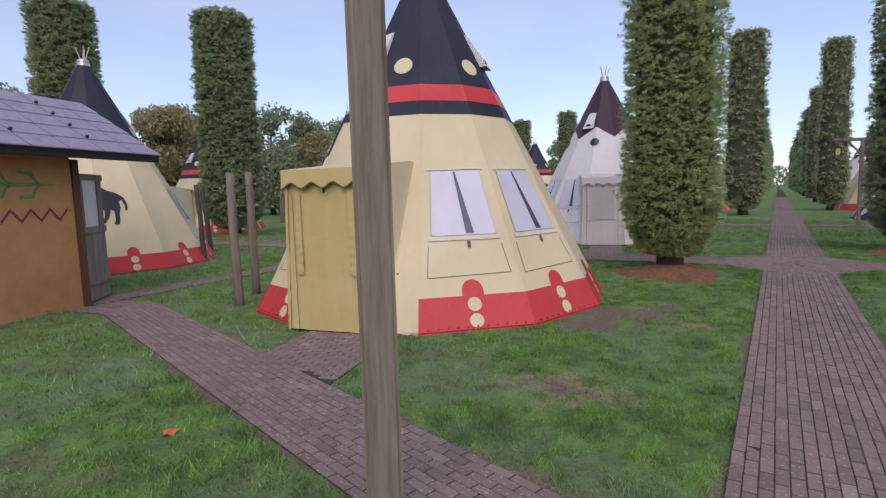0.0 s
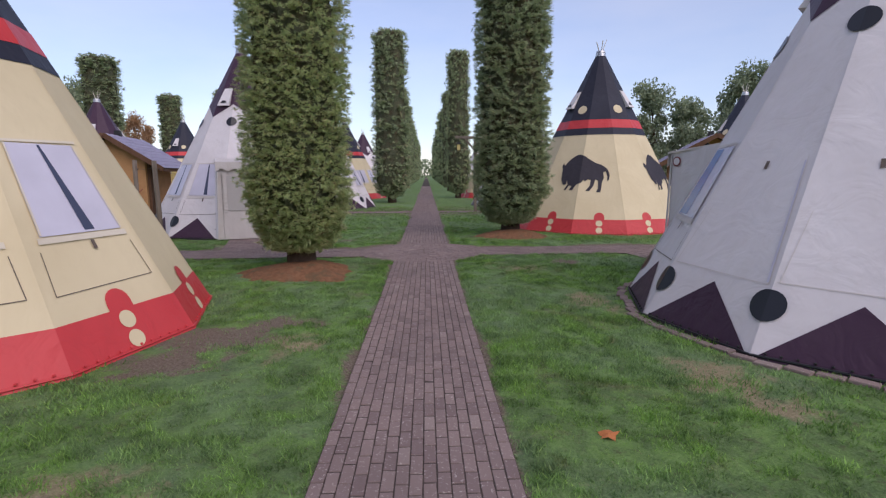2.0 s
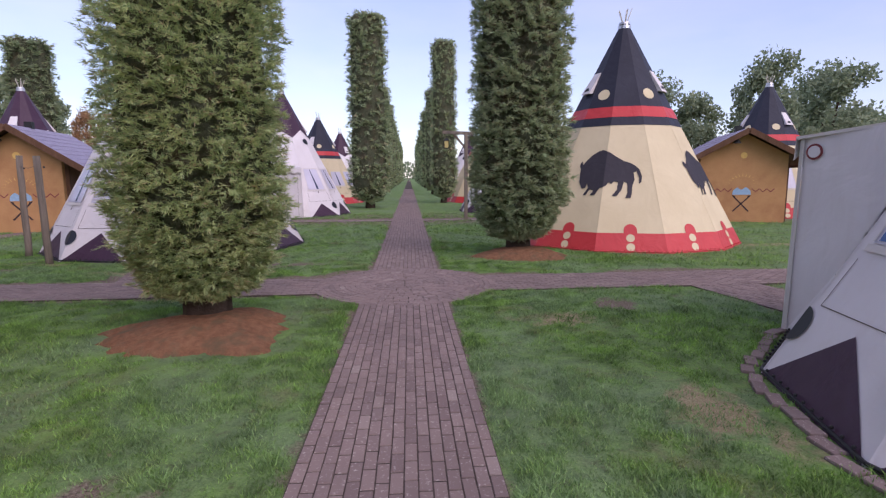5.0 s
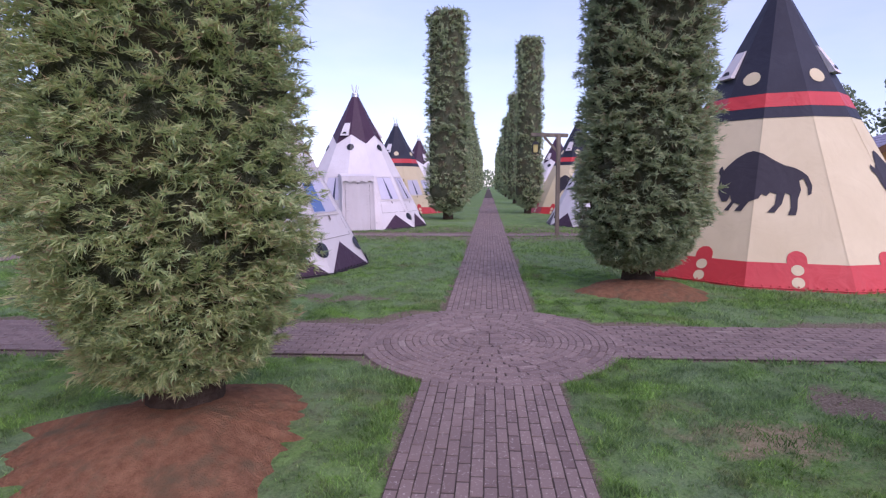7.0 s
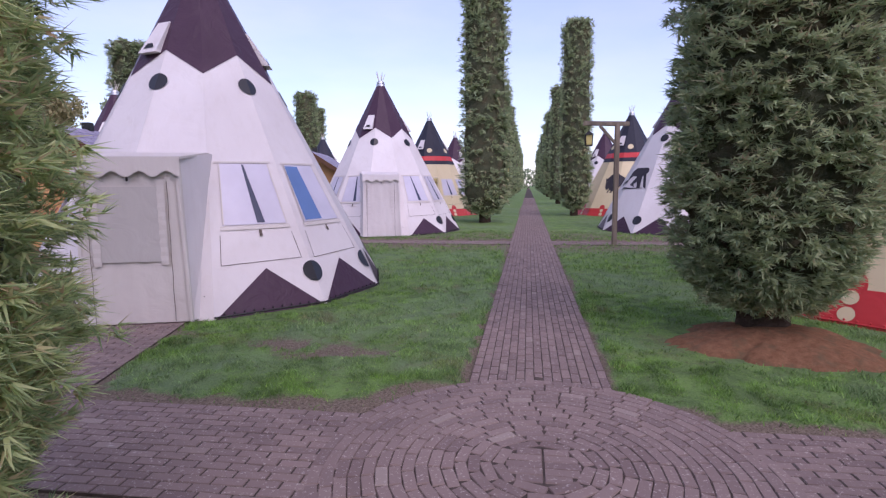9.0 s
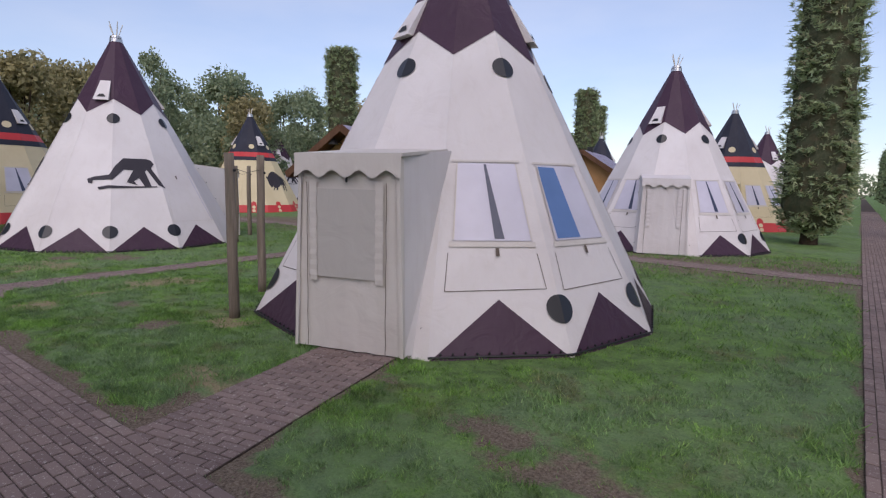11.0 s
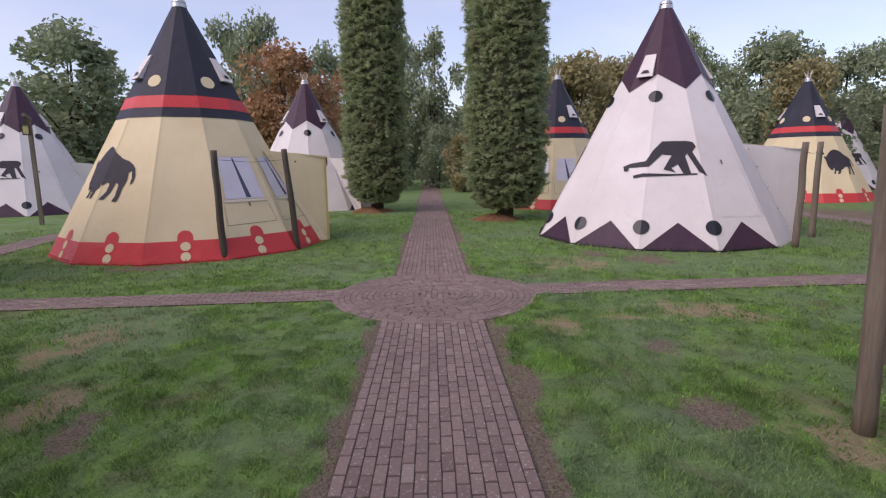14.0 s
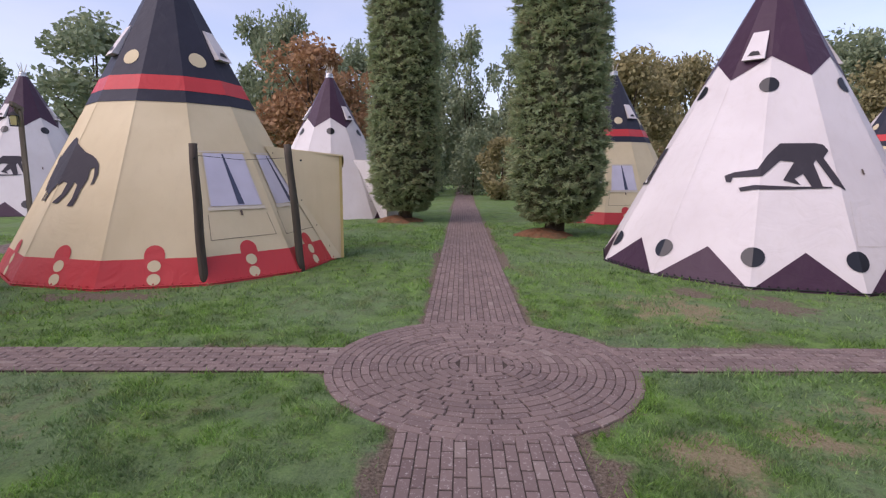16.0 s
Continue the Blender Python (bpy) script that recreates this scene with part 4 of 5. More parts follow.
conifer(-0.52, 7.1, 1, 0.86, 9.2, 72000, 0.085, 0.0048, 7)
conifer(3.68, 11.86, 2, 0.96, 9.4, 42000, 0.125, 0.011, 5)
far_tree = conifer(-0.4, 28.4, 3, 1.05, 9.3, 9500, 0.26, 0.03, 3)
far_tree2 = conifer(-21.6, 6.55, 4, 1.2, 9.1, 36000, 0.16, 0.015, 5)
far_tree3 = conifer(-0.9, 85, 5, 1.0, 9.2, 3000, 0.45, 0.07, 3)
copy_thing(far_tree2, pose(-18.2, 10.9, 0, 0, 0, 70) @ Matrix.Diagonal((1.05, 1.05, 1, 1)))
for i, (x, y) in enumerate([(-0.9, 49), (-0.9, 60), (-0.9, 72), (-0.9, 99), (-0.9, 115), (-0.9, 133), (-0.9, 152),
                            (3.6, 33), (3.75, 50), (3.9, 64), (3.9, 76), (3.9, 90), (3.9, 106), (3.9, 124), (3.9, 144),
                            (-23.4, 29.3), (-19.4, 57), (-20.3, 45.5), (-16.8, 48.6), (-15.3, 27.2)]):
    copy_thing(far_tree3 if y > 62 else far_tree, pose(x, y, 0, 0, 0, 47 * i) @ Matrix.Diagonal((0.78, 0.78, 1, 1) if x > 3 and y < 60 else (1, 1, 0.83, 1) if y == 27.2 else (1, 1, 0.91, 1) if y == 45.5 else (1, 1, 1, 1)))
for i, (x, y) in enumerate(TREES):
    mulch(x + 0.05, y - 0.25, 0.85 if i < 2 else 0.8, i)


# ---- posts and lanterns ----
def lamp_post(x, y, az, h=3.0, lantern_on=True, sq=0.12):
    """A timber gallows post with a brace and a hanging lantern; az: where its arm points."""
    t = thing("lamp_post", x, y, 0, az)
    part("post", beam_bm((0, 0, -0.05), (0, 0, h), sq, sq, 0.018), M["wood"], t)
    part("arm", beam_bm((-0.28, 0, h - 0.02), (0.82, 0, h + 0.02), 0.09, 0.11, 0.012), M["wood"], t)
    part("brace", beam_bm((0.03, 0, h - 0.5), (0.42, 0, h - 0.05), 0.07, 0.07, 0.01), M["wood"], t)
    if lantern_on:
        part("hanger", pole_bm((0.68, 0, h - 0.05), (0.68, 0, h - 0.2), 0.008, 0.008, 6, 0, 1), M["iron"], t)
        bm = bmesh.new()
        for sx in (-1, 1):
            for sy in (-1, 1):
                beam_bm((0.68 + sx * 0.075, sy * 0.075, h - 0.52), (0.68 + sx * 0.085, sy * 0.085, h - 0.26), 0.014, 0.014, 0, bm)
        part("lantern_cage", bm, M["iron"], t)
        part("lantern_glass", beam_bm((0.68, 0, h - 0.51), (0.68, 0, h - 0.27), 0.14, 0.14, 0.01), M["lamp"], t, "yellowish lantern glass")
        bm = bmesh.new()
        bmesh.ops.create_cone(bm, cap_ends=True, segments=4, radius1=0.15, radius2=0.03, depth=0.09, matrix=Matrix.Translation((0.68, 0, h - 0.22)) @ Matrix.Rotation(math.pi / 4, 4, "Z"))
        part("lantern_roof", bm, M["iron"], t)
        part("lantern_base", beam_bm((0.68, 0, h - 0.54), (0.68, 0, h - 0.52), 0.17, 0.17, 0.004), M["iron"], t)
    return tagged(t, "weathered timber lamp post with a hanging lantern", "lamp post", "lamp posts")


lamp_post(3.54, 20.15, 180, 3.05)
lamp_post(-0.386, -1.46, 40, 3.1, False, 0.165)
lamp_post(-18.2, -3.4, 30, 3.25)
lamp_post(-0.7, 44, 0, 3.0)
lamp_post(4.0, 66, 180, 3.0)


def washing_poles(a, b, h, ra, lean, wood="wood"):
    """Two rough round poles with a wire between them."""
    tops = []
    for i, (x, y) in enumerate((a, b)):
        t = thing("wooden_pole", x, y, 0, 40 * i)
        m = pole_bm((0, 0, -0.05), (lean[i][0], lean[i][1], h + 0.05 * i), ra, ra * 0.88, 12, 0.018, 10, None, x)
        part("shaft", m, M[wood], t, "", True)
        bm = bmesh.new()
        bmesh.ops.create_icosphere(bm, subdivisions=2, radius=0.018, matrix=Matrix.Translation((ra + 0.01, 0, h - 0.2)))
        part("hook", bm, M["iron"], t)
        tagged(t, "rough weathered wooden pole standing in the grass", "pole", "paired poles")
        c, s = math.cos(radians(40 * i)), math.sin(radians(40 * i))
        tops.append((x + lean[i][0] * c - lean[i][1] * s, y + lean[i][0] * s + lean[i][1] * c, h - 0.16))
    mid = (Vector(tops[0]) + Vector(tops[1])) / 2 - Vector((0, 0, 0.05))
    bm = pole_bm(tops[0], mid, 0.004, 0.004, 5, 0, 1)
    pole_bm(mid, tops[1], 0.004, 0.004, 5, 0, 1, bm)
    tagged(part("wire", bm, M["iron"], None), "thin wire strung between two poles", "wire")


washing_poles((-5.0, 11.58), (-6.1, 12.66), 1.95, 0.062, ((-0.04, 0), (0.02, 0)))
washing_poles((-5.67, 1.69), (-6.25, 2.45), 1.98, 0.07, ((-0.06, 0.02), (0, 0)))
washing_poles((-11.52, 5.0), (-12.7, 6.03), 1.98, 0.065, ((-0.02, -0.06), (-0.13, -0.14)), "darkwood")
washing_poles((-12.1, 15.8), (-13.4, 17.0), 2.0, 0.065, ((0.04, 0), (0.0, 0.03)))
washing_poles((-25.3, 19.5), (-26.2, 20.4), 2.0, 0.065, ((0.04, 0), (0.0, 0.03)))


# ---- huts ----
def hut(x, y, az, w=2.2, d=3.0, eave=2.2, ridge=2.92, over=0.45):
    """A small plastered washhouse; its gable front looks along az."""
    t = thing("wash_hut", x, y, 0, az - 90)
    # front wall in the plane y = 0, looking along +y; the ridge runs along y
    def wall(name, pts, n, th=0.16):
        n = Vector(n) * th
        vs = [Vector(p) for p in pts] + [Vector(p) - n for p in pts]
        k = len(pts)
        put(name, mesh_of(name, vs, [tuple(range(k)), tuple(range(2 * k - 1, k - 1, -1))] + [(i, i + k, (i + 1) % k + k, (i + 1) % k) for i in range(k)], M["plaster"]), t, "ochre plastered wall")
    hw = w / 2
    wall("wall", [(hw, 0, 0), (-hw, 0, 0), (-hw, 0, eave), (0, 0, ridge), (hw, 0, eave)], (0, 1, 0))
    wall("wall", [(-hw, -d, 0), (hw, -d, 0), (hw, -d, eave), (0, -d, ridge), (-hw, -d, eave)], (0, -1, 0))
    for s in (-1, 1):
        wall("wall", [(s * hw, -0.17, 0), (s * hw, -d + 0.17, 0), (s * hw, -d + 0.17, eave), (s * hw, -0.17, eave)], (s, 0, 0))
        slope = math.atan2(ridge - eave, hw)
        ox = over + 0.25
        a = Vector((0, 0, ridge + 0.06))
        b = Vector((s * (hw + ox), 0, eave + 0.06 - ox * math.tan(slope)))
        n = Vector((s * math.sin(slope), 0, math.cos(slope)))
        vs = []
        for yy in (over, -d - over):
            vs += [a + Vector((0, yy, 0)), b + Vector((0, yy, 0)), b + Vector((0, yy, 0)) + n * 0.07, a + Vector((0, yy, 0)) + n * 0.07]
        put("roof_slope", mesh_of("roof_slope", vs, [(0, 1, 2, 3), (7, 6, 5, 4), (0, 4, 5, 1), (1, 5, 6, 2), (2, 6, 7, 3), (3, 7, 4, 0)], M["brown"]), t)
        # shingle courses
        L = (b - a).length
        rows = 9
        for r in range(rows):
            p = a.lerp(b, r / rows) + n * 0.072
            q = a.lerp(b, (r + 1.12) / rows if r < rows - 1 else 1) + n * 0.088
            bm = bmesh.new()
            wid = (d + 2 * over) / 12
            for i in range(12):
                y0 = over - i * wid - 0.006
                y1 = y0 - wid + 0.012
                v = [bm.verts.new((c.x, yy, c.z + dz)) for c, yy, dz in ((p, y0, 0), (p, y1, 0), (q, y1, 0), (q, y0, 0), (q, y1, -0.016), (q, y0, -0.016))]
                bm.faces.new(v[:4])
                bm.faces.new((v[3], v[2], v[4], v[5]))
            part("shingle_course", bm, M["shingle"], t)
        part("barge_board", beam_bm(a + Vector((0, over + 0.012, 0.0)), b + Vector((0, over + 0.012, 0.0)), 0.03, 0.17, 0.004), M["brown"], t)
        part("eaves_board", beam_bm(b + Vector((0, over, 0)), b + Vector((0, -d - over, 0)), 0.03, 0.13, 0.004), M["brown"], t)
        # door in the side wall near the front
        dr = put("door", mesh_of("door", [(s * (hw + 0.012), -0.3, 0.02), (s * (hw + 0.012), -1.1, 0.02), (s * (hw + 0.012), -1.1, 2.0), (s * (hw + 0.012), -0.3, 2.0),
                                  (s * (hw + 0.05), -0.3, 0.02), (s * (hw + 0.05), -1.1, 0.02), (s * (hw + 0.05), -1.1, 2.0), (s * (hw + 0.05), -0.3, 2.0)],
                                 [(0, 1, 2, 3), (4, 7, 6, 5), (0, 4, 5, 1), (1, 5, 6, 2), (2, 6, 7, 3), (3, 7, 4, 0)], M["brown"]), t, "dark brown wooden door")
        part("door_post", beam_bm((s * (hw + 0.05), -0.22, 0), (s * (hw + 0.05), -0.22, 2.1), 0.1, 0.1, 0.006), M["brown"], t)
    def paint(name, pts, mat):
        put(name, mesh_of(name, [(px, 0.006, pz) for px, pz in pts], [tuple(range(len(pts)))], mat), t)
    # zigzag line, sun and crossed arrows
    for s in (-1, 1):
        z, up = 1.02, True
        for i in range(6):
            x0, x1 = s * (0.3 + i * 0.11), s * (0.3 + (i + 1) * 0.11)
            za, zb = (1.0, 1.1) if i % 2 else (1.1, 1.0)
            paint("zigzag", [(x0, za), (x1, zb), (x1, zb + 0.035), (x0, za + 0.035)], M["zig"])
        paint("arrow", [(s * -0.26, 0.38), (s * -0.22, 0.36), (s * 0.26, 0.86), (s * 0.22, 0.88)], M["ink"])
        paint("arrow_head", [(s * 0.2, 0.8), (s * 0.3, 0.92), (s * 0.18, 0.88)], M["ink"])
    paint("cloud", [(-0.28, 0.92), (0.28, 0.92), (0.26, 1.06), (0.14, 1.16), (0.02, 1.08), (-0.12, 1.17), (-0.26, 1.06)], M["skyblue"])
    for i in range(13):
        a = math.pi * i / 12
        paint("ray", [(0.36 * math.cos(a) - 0.012, 1.22 + 0.3 * math.sin(a)), (0.36 * math.cos(a) + 0.012, 1.22 + 0.3 * math.sin(a)), (0.5 * math.cos(a), 1.22 + 0.42 * math.sin(a))], M["sunny"])
    paint("medallion", [(0.1 * math.cos(2 * math.pi * i / 16), 2.2 + 0.1 * math.sin(2 * math.pi * i / 16)) for i in range(16)], M["sunny"])
    # gable lamp
    part("lamp_arm", pole_bm((0.32, 0, 2.62), (0.32, 0.3, 2.72), 0.015, 0.015, 6, 0, 1), M["iron"], t)
    bm = bmesh.new()
    bmesh.ops.create_cone(bm, cap_ends=True, segments=14, radius1=0.14, radius2=0.04, depth=0.13, matrix=Matrix.Translation((0.32, 0.32, 2.64)))
    part("lamp_shade", bm, M["iron"], t)
    part("chimney_vent", beam_bm((0, -0.9, ridge), (0, -0.9, ridge + 0.3), 0.2, 0.2, 0.01), M["iron"], t)
    return tagged(t, "ochre plastered wash hut with shingle roof and painted gable", "hut", "wash huts")


hut(12.5, 18.5, -108, 2.6)
hut(-9.5, 17.5, -80)
hut(-7.6, 27.5, -80)


def start_hut():
    """The hut beside the first path: eaves wall with a painted lizard, and its open plank door."""
    # wall plane local y = 0 facing +y, corner at local x = 0, wall runs to x = +3.2
    t = thing("wash_hut", -7.82, 0.51, 0, -73.7)
    vs = [(0, 0, 0), (3.2, 0, 0), (3.2, 0, 2.3), (0, 0, 2.3), (0, -0.18, 0), (3.2, -0.18, 0), (3.2, -0.18, 2.3), (0, -0.18, 2.3)]
    box = [(0, 1, 2, 3), (7, 6, 5, 4), (0, 4, 5, 1), (1, 5, 6, 2), (2, 6, 7, 3), (3, 7, 4, 0)]
    put("wall", mesh_of("wall", vs, box, M["plaster"]), t, "ochre plastered eaves wall")
    put("wall", mesh_of("wall", [(0, -0.18, 0), (0, -2.4, 0), (0, -2.4, 2.3), (0, -0.18, 2.3), (0.16, -0.18, 0), (0.16, -2.4, 0), (0.16, -2.4, 2.3), (0.16, -0.18, 2.3)], box, M["plaster"]), t)
    put("wall", mesh_of("wall", [(3.04, -0.18, 0), (3.04, -2.4, 0), (3.04, -2.4, 2.3), (3.04, -0.18, 2.3), (3.2, -0.18, 0), (3.2, -2.4, 0), (3.2, -2.4, 2.3), (3.2, -0.18, 2.3)], box, M["plaster"]), t)
    put("wall", mesh_of("wall", [(x, y - 2.3, z) for x, y, z in vs], box, M["plaster"]), t)
    for s in (1, -1):
        y0, y1 = (0.42, -1.15) if s > 0 else (-2.72, -1.15)
        a, b = Vector((0, y1, 3.28)), Vector((0, y0, 2.32))
        nrm = Vector((0, s * 0.5, 0.86)).normalized()
        x0, x1 = -1.25, 3.6
        vs2 = [Vector((xx, p.y, p.z)) + o for xx in (x0, x1) for p in (a, b) for o in (Vector(), nrm * 0.06)]
        put("roof_slope", mesh_of("roof_slope", vs2, [(0, 2, 3, 1), (4, 5, 7, 6), (0, 4, 6, 2), (1, 3, 7, 5), (2, 6, 7, 3), (0, 1, 5, 4)], M["brown"]), t)
        for r in range(5):
            bm = bmesh.new()
            p, q = a.lerp(b, r / 5) + nrm * 0.064, a.lerp(b, min(1.02, (r + 1.1) / 5)) + nrm * 0.082
            for i in range(9):
                xa = x0 + i * (x1 - x0) / 9 + 0.006
                xb = xa + (x1 - x0) / 9 - 0.012
                v = [bm.verts.new(c) for c in ((xa, p.y, p.z), (xb, p.y, p.z), (xb, q.y, q.z), (xa, q.y, q.z), (xb, q.y, q.z - 0.018), (xa, q.y, q.z - 0.018))]
                bm.faces.new(v[:4])
                bm.faces.new((v[3], v[2], v[4], v[5]))
            part("shingle_course", bm, M["shingle"], t)
        part("fascia", beam_bm((x0, y0, 2.3), (x1, y0, 2.3), 0.03, 0.12, 0.004), M["iron"], t)
        bm = bmesh.new()
        for k in range(4):
            for xx in (-0.2, 0.9, 2.0):
                bmesh.ops.create_icosphere(bm, subdivisions=1, radius=0.03, matrix=Matrix.Translation(a.lerp(b, 0.2 + 0.2 * k) + Vector((xx, 0, 0)) + nrm * 0.1))
        part("roof_knobs", bm, M["iron"], t)
    def paint(name, pts, mat):
        put(name, mesh_of(name, [(px, 0.006, pz) for px, pz in pts], [tuple(range(len(pts)))], mat), t)
    for i in range(7):
        x0, x1 = 0.1 + i * 0.135, 0.1 + (i + 1) * 0.135
        za, zb = (1.34, 1.5) if i % 2 else (1.5, 1.34)
        paint("zigzag", [(x0, za), (x1, zb), (x1, zb + 0.05), (x0, za + 0.05)], M["zig"])
    paint("lizard", [(0.25, 1.86), (1.6, 1.82), (1.7, 1.87), (1.6, 1.92), (1.0, 1.91), (0.25, 1.88)], M["lizard"])
    for x0 in (0.45, 0.85, 1.25):
        for s in (1, -1):
            paint("lizard_leg", [(x0, 1.87), (x0 + 0.06, 1.87), (x0 + 0.12, 1.87 + s * 0.18), (x0 + 0.32, 1.87 + s * 0.2), (x0 + 0.32, 1.87 + s * 0.155), (x0 + 0.15, 1.87 + s * 0.13)], M["lizard"])
    part("door_post", beam_bm((-0.06, -0.02, 0), (-0.06, -0.02, 2.25), 0.11, 0.11, 0.008), M["brown"], t)
    # open door leaf of upright planks, hinged at the corner post
    leaf = Matrix.Rotation(radians(27), 4, "Z")
    door = None
    for i in range(5):
        a, b = -0.13 - i * 0.165, -0.13 - (i + 1) * 0.165 + 0.008
        hi = 1.15 if 0 < i < 4 else 2.05
        bm = bmesh.new()
        bmesh.ops.create_cube(bm, size=1, matrix=leaf @ Matrix.Translation(((a + b) / 2, 0, (0.05 + hi) / 2)) @ Matrix.Diagonal((abs(b - a), 0.04, hi - 0.05, 1)))
        bmesh.ops.bevel(bm, geom=bm.edges[:], offset=0.004, segments=1, affect="EDGES")
        part("door_board", bm, M["greywood"], t, "weathered grey door board")
    for z in (0.35, 1.17, 2.0):
        part("door_rail", beam_bm(leaf @ Vector((-0.13, 0.03, z)), leaf @ Vector((-0.95, 0.03, z)), 0.03, 0.1, 0.004), M["greywood"], t)
    c = [leaf @ Vector(p) for p in ((-0.3, 0.0, 1.22), (-0.78, 0.0, 1.22), (-0.78, 0.0, 1.95), (-0.3, 0.0, 1.95))]
    put("door_glass", mesh_of("door_glass", c, [(0, 1, 2, 3)], M["pane"]), t)
    tagged(t, "ochre wash hut with lizard painting and open grey door", "hut", "wash huts")


start_hut()


# ---- far trees ----
def leaf_crown(seed, h, r, n, size, gap=0.0):
    rng = np.random.default_rng(seed)
    blobs = []
    for i in range(40):
        a = rng.uniform(0, 2 * np.pi)
        zz = rng.uniform(0.2, 1.0)
        rr = r * math.sqrt(max(0.05, 1 - (abs(zz - 0.5) / 0.55) ** 2)) * rng.uniform(0.15, 0.9)
        blobs.append((rr * math.cos(a), rr * math.sin(a), h * zz - 0.06 * h, r * rng.uniform(0.17, 0.38)))
    B = np.array(blobs)
    k = rng.integers(0, len(B), n)
    d = rng.normal(0, 1, (n, 3))
    d /= np.linalg.norm(d, axis=1)[:, None]
    P = B[k, :3] + d * B[k, 3:4] * (rng.uniform(0.02, 1.2, n) ** 0.55)[:, None]
    e1 = rng.normal(0, 1, (n, 3))
    e1 /= np.linalg.norm(e1, axis=1)[:, None]
    e2 = np.cross(e1, rng.normal(0, 1, (n, 3)))
    e2 /= np.linalg.norm(e2, axis=1)[:, None]
    s = size * rng.uniform(0.5, 1.3, n)[:, None]
    V = np.stack([P - e1 * s, P + e2 * s * 0.55, P + e1 * s, P - e2 * s * 0.55], 1).reshape(-1, 3)
    b = np.arange(n) * 4
    F = np.concatenate([np.stack([b, b + 1, b + 2], 1), np.stack([b, b + 2, b + 3], 1)])
    return V, F, B


def broadleaf(seed, h, r, mat, n=10500, size=0.17, label="tall broadleaf tree at the edge of the camp"):
    t = thing("broadleaf_tree", 0, 0)
    V, F, B = leaf_crown(seed, h, r, n, size)
    put("crown", big_mesh("crown", V, F, M[mat]), t)
    bm = bmesh.new()
    pole_bm((0, 0, -0.1), (0.15, 0.1, h * 0.62), 0.26, 0.09, 9, 0.08, 7, bm, seed)
    for i in range(0, 14):
        b = B[i]
        f = 0.2 + 0.03 * i
        pole_bm((0.02 * i, 0, h * f * 0.95), (b[0], b[1], b[2]), 0.07, 0.02, 6, 0.06, 3, bm, i)
    part("trunk", bm, M["bark"], t, "", True)
    return tagged(t, label, "tree", "woodland trees")


protos = [broadleaf(11, 10, 3.6, "leaf", label="tall green broadleaf tree at the wood's edge"), broadleaf(12, 9, 3.2, "olive", label="olive-yellow broadleaf tree turning in autumn"),
          broadleaf(13, 9, 3.4, "autumn", label="russet autumn broadleaf tree"), broadleaf(14, 11.5, 3.3, "leaf", 7500, 0.17, "airy tall green tree at the wood's edge")]
# bearing from the second roundel's side, distance and kind
# place, kind, height and half width of the crown
WOOD = [(-43.2, -5.1, 0, 12.8, 2.9), (-35.1, -0.7, 2, 8.8, 3.6), (-50.4, 8.1, 3, 13.3, 3.4), (-40.7, 20.7, 1, 8.8, 2.2), (-42.7, 27.1, 3, 11.5, 2.0), (-38.9, 30.3, 0, 9.8, 3.6), (-29.3, 26.9, 1, 6.5, 2.0), (-35.3, 35.8, 0, 8.9, 3.2)]
WOOD += [(-36.5, -14.9, 0, 10.9, 5.2), (-45.8, -7.6, 0, 13.2, 3.2), (-53.9, 5.6, 0, 13.9, 3.0), (-48.5, 11.6, 3, 11.6, 2.4), (-45.4, -17.8, 0, 9.7, 2.6), (-42.4, 23.4, 1, 9.3, 2.8), (-31.6, 16.1, 1, 7.3, 2.7), (-31.3, 28.0, 0, 8.1, 2.9)]
WOOD += [(-41.7, 17.4, 0, 9.0, 2.3), (-43.3, 13.2, 3, 9.6, 2.1), (-20.4, 55.8, 0, 7.3, 2.7), (14.8, 29.2, 0, 6.7, 2.2), (17.5, 30.1, 0, 5.8, 2.3), (17.2, 24.6, 0, 6.7, 2.2), (-21.1, 41.5, 2, 6.3, 1.4), (-23.4, 36.9, 0, 8.1, 2.1)]
WOOD += [(-44.5, 2.2, 2, 9.5, 3.0), (-49.0, -1.5, 0, 12.0, 3.4), (-52.0, 14.5, 0, 11.5, 3.2), (-47.0, 31.0, 0, 10.5, 3.4), (-42.0, 38.5, 0, 9.5, 3.2), (-36.0, 44.0, 1, 9.0, 3.0), (-29.5, 50.0, 0, 9.0, 3.2), (-39.0, -25.0, 0, 9.5, 3.6)]
WOOD += [(-34.0, -31.0, 1, 9.0, 3.4), (22.0, 26.5, 0, 6.6, 2.6), (26.0, 33.0, 0, 8.0, 3.0), (29.0, 20.0, 3, 7.5, 2.6), (30.0, 12.0, 0, 7.5, 3.0)]
BASE = ((10, 3.6), (9, 3.2), (9, 3.4), (11.5, 3.3))
placed = set()
for i, (x, y, k, h, r) in enumerate(WOOD):
    m = pose(x, y, 0, 0, 0, 61 * i) @ Matrix.Diagonal((r / BASE[k][1], r / BASE[k][1], h / BASE[k][0], 1))
    if k not in placed:
        placed.add(k)
        protos[k].matrix_basis = m
    else:
        tree = copy_thing(protos[k], pose(0, 0, 0))
        tree.matrix_basis = m
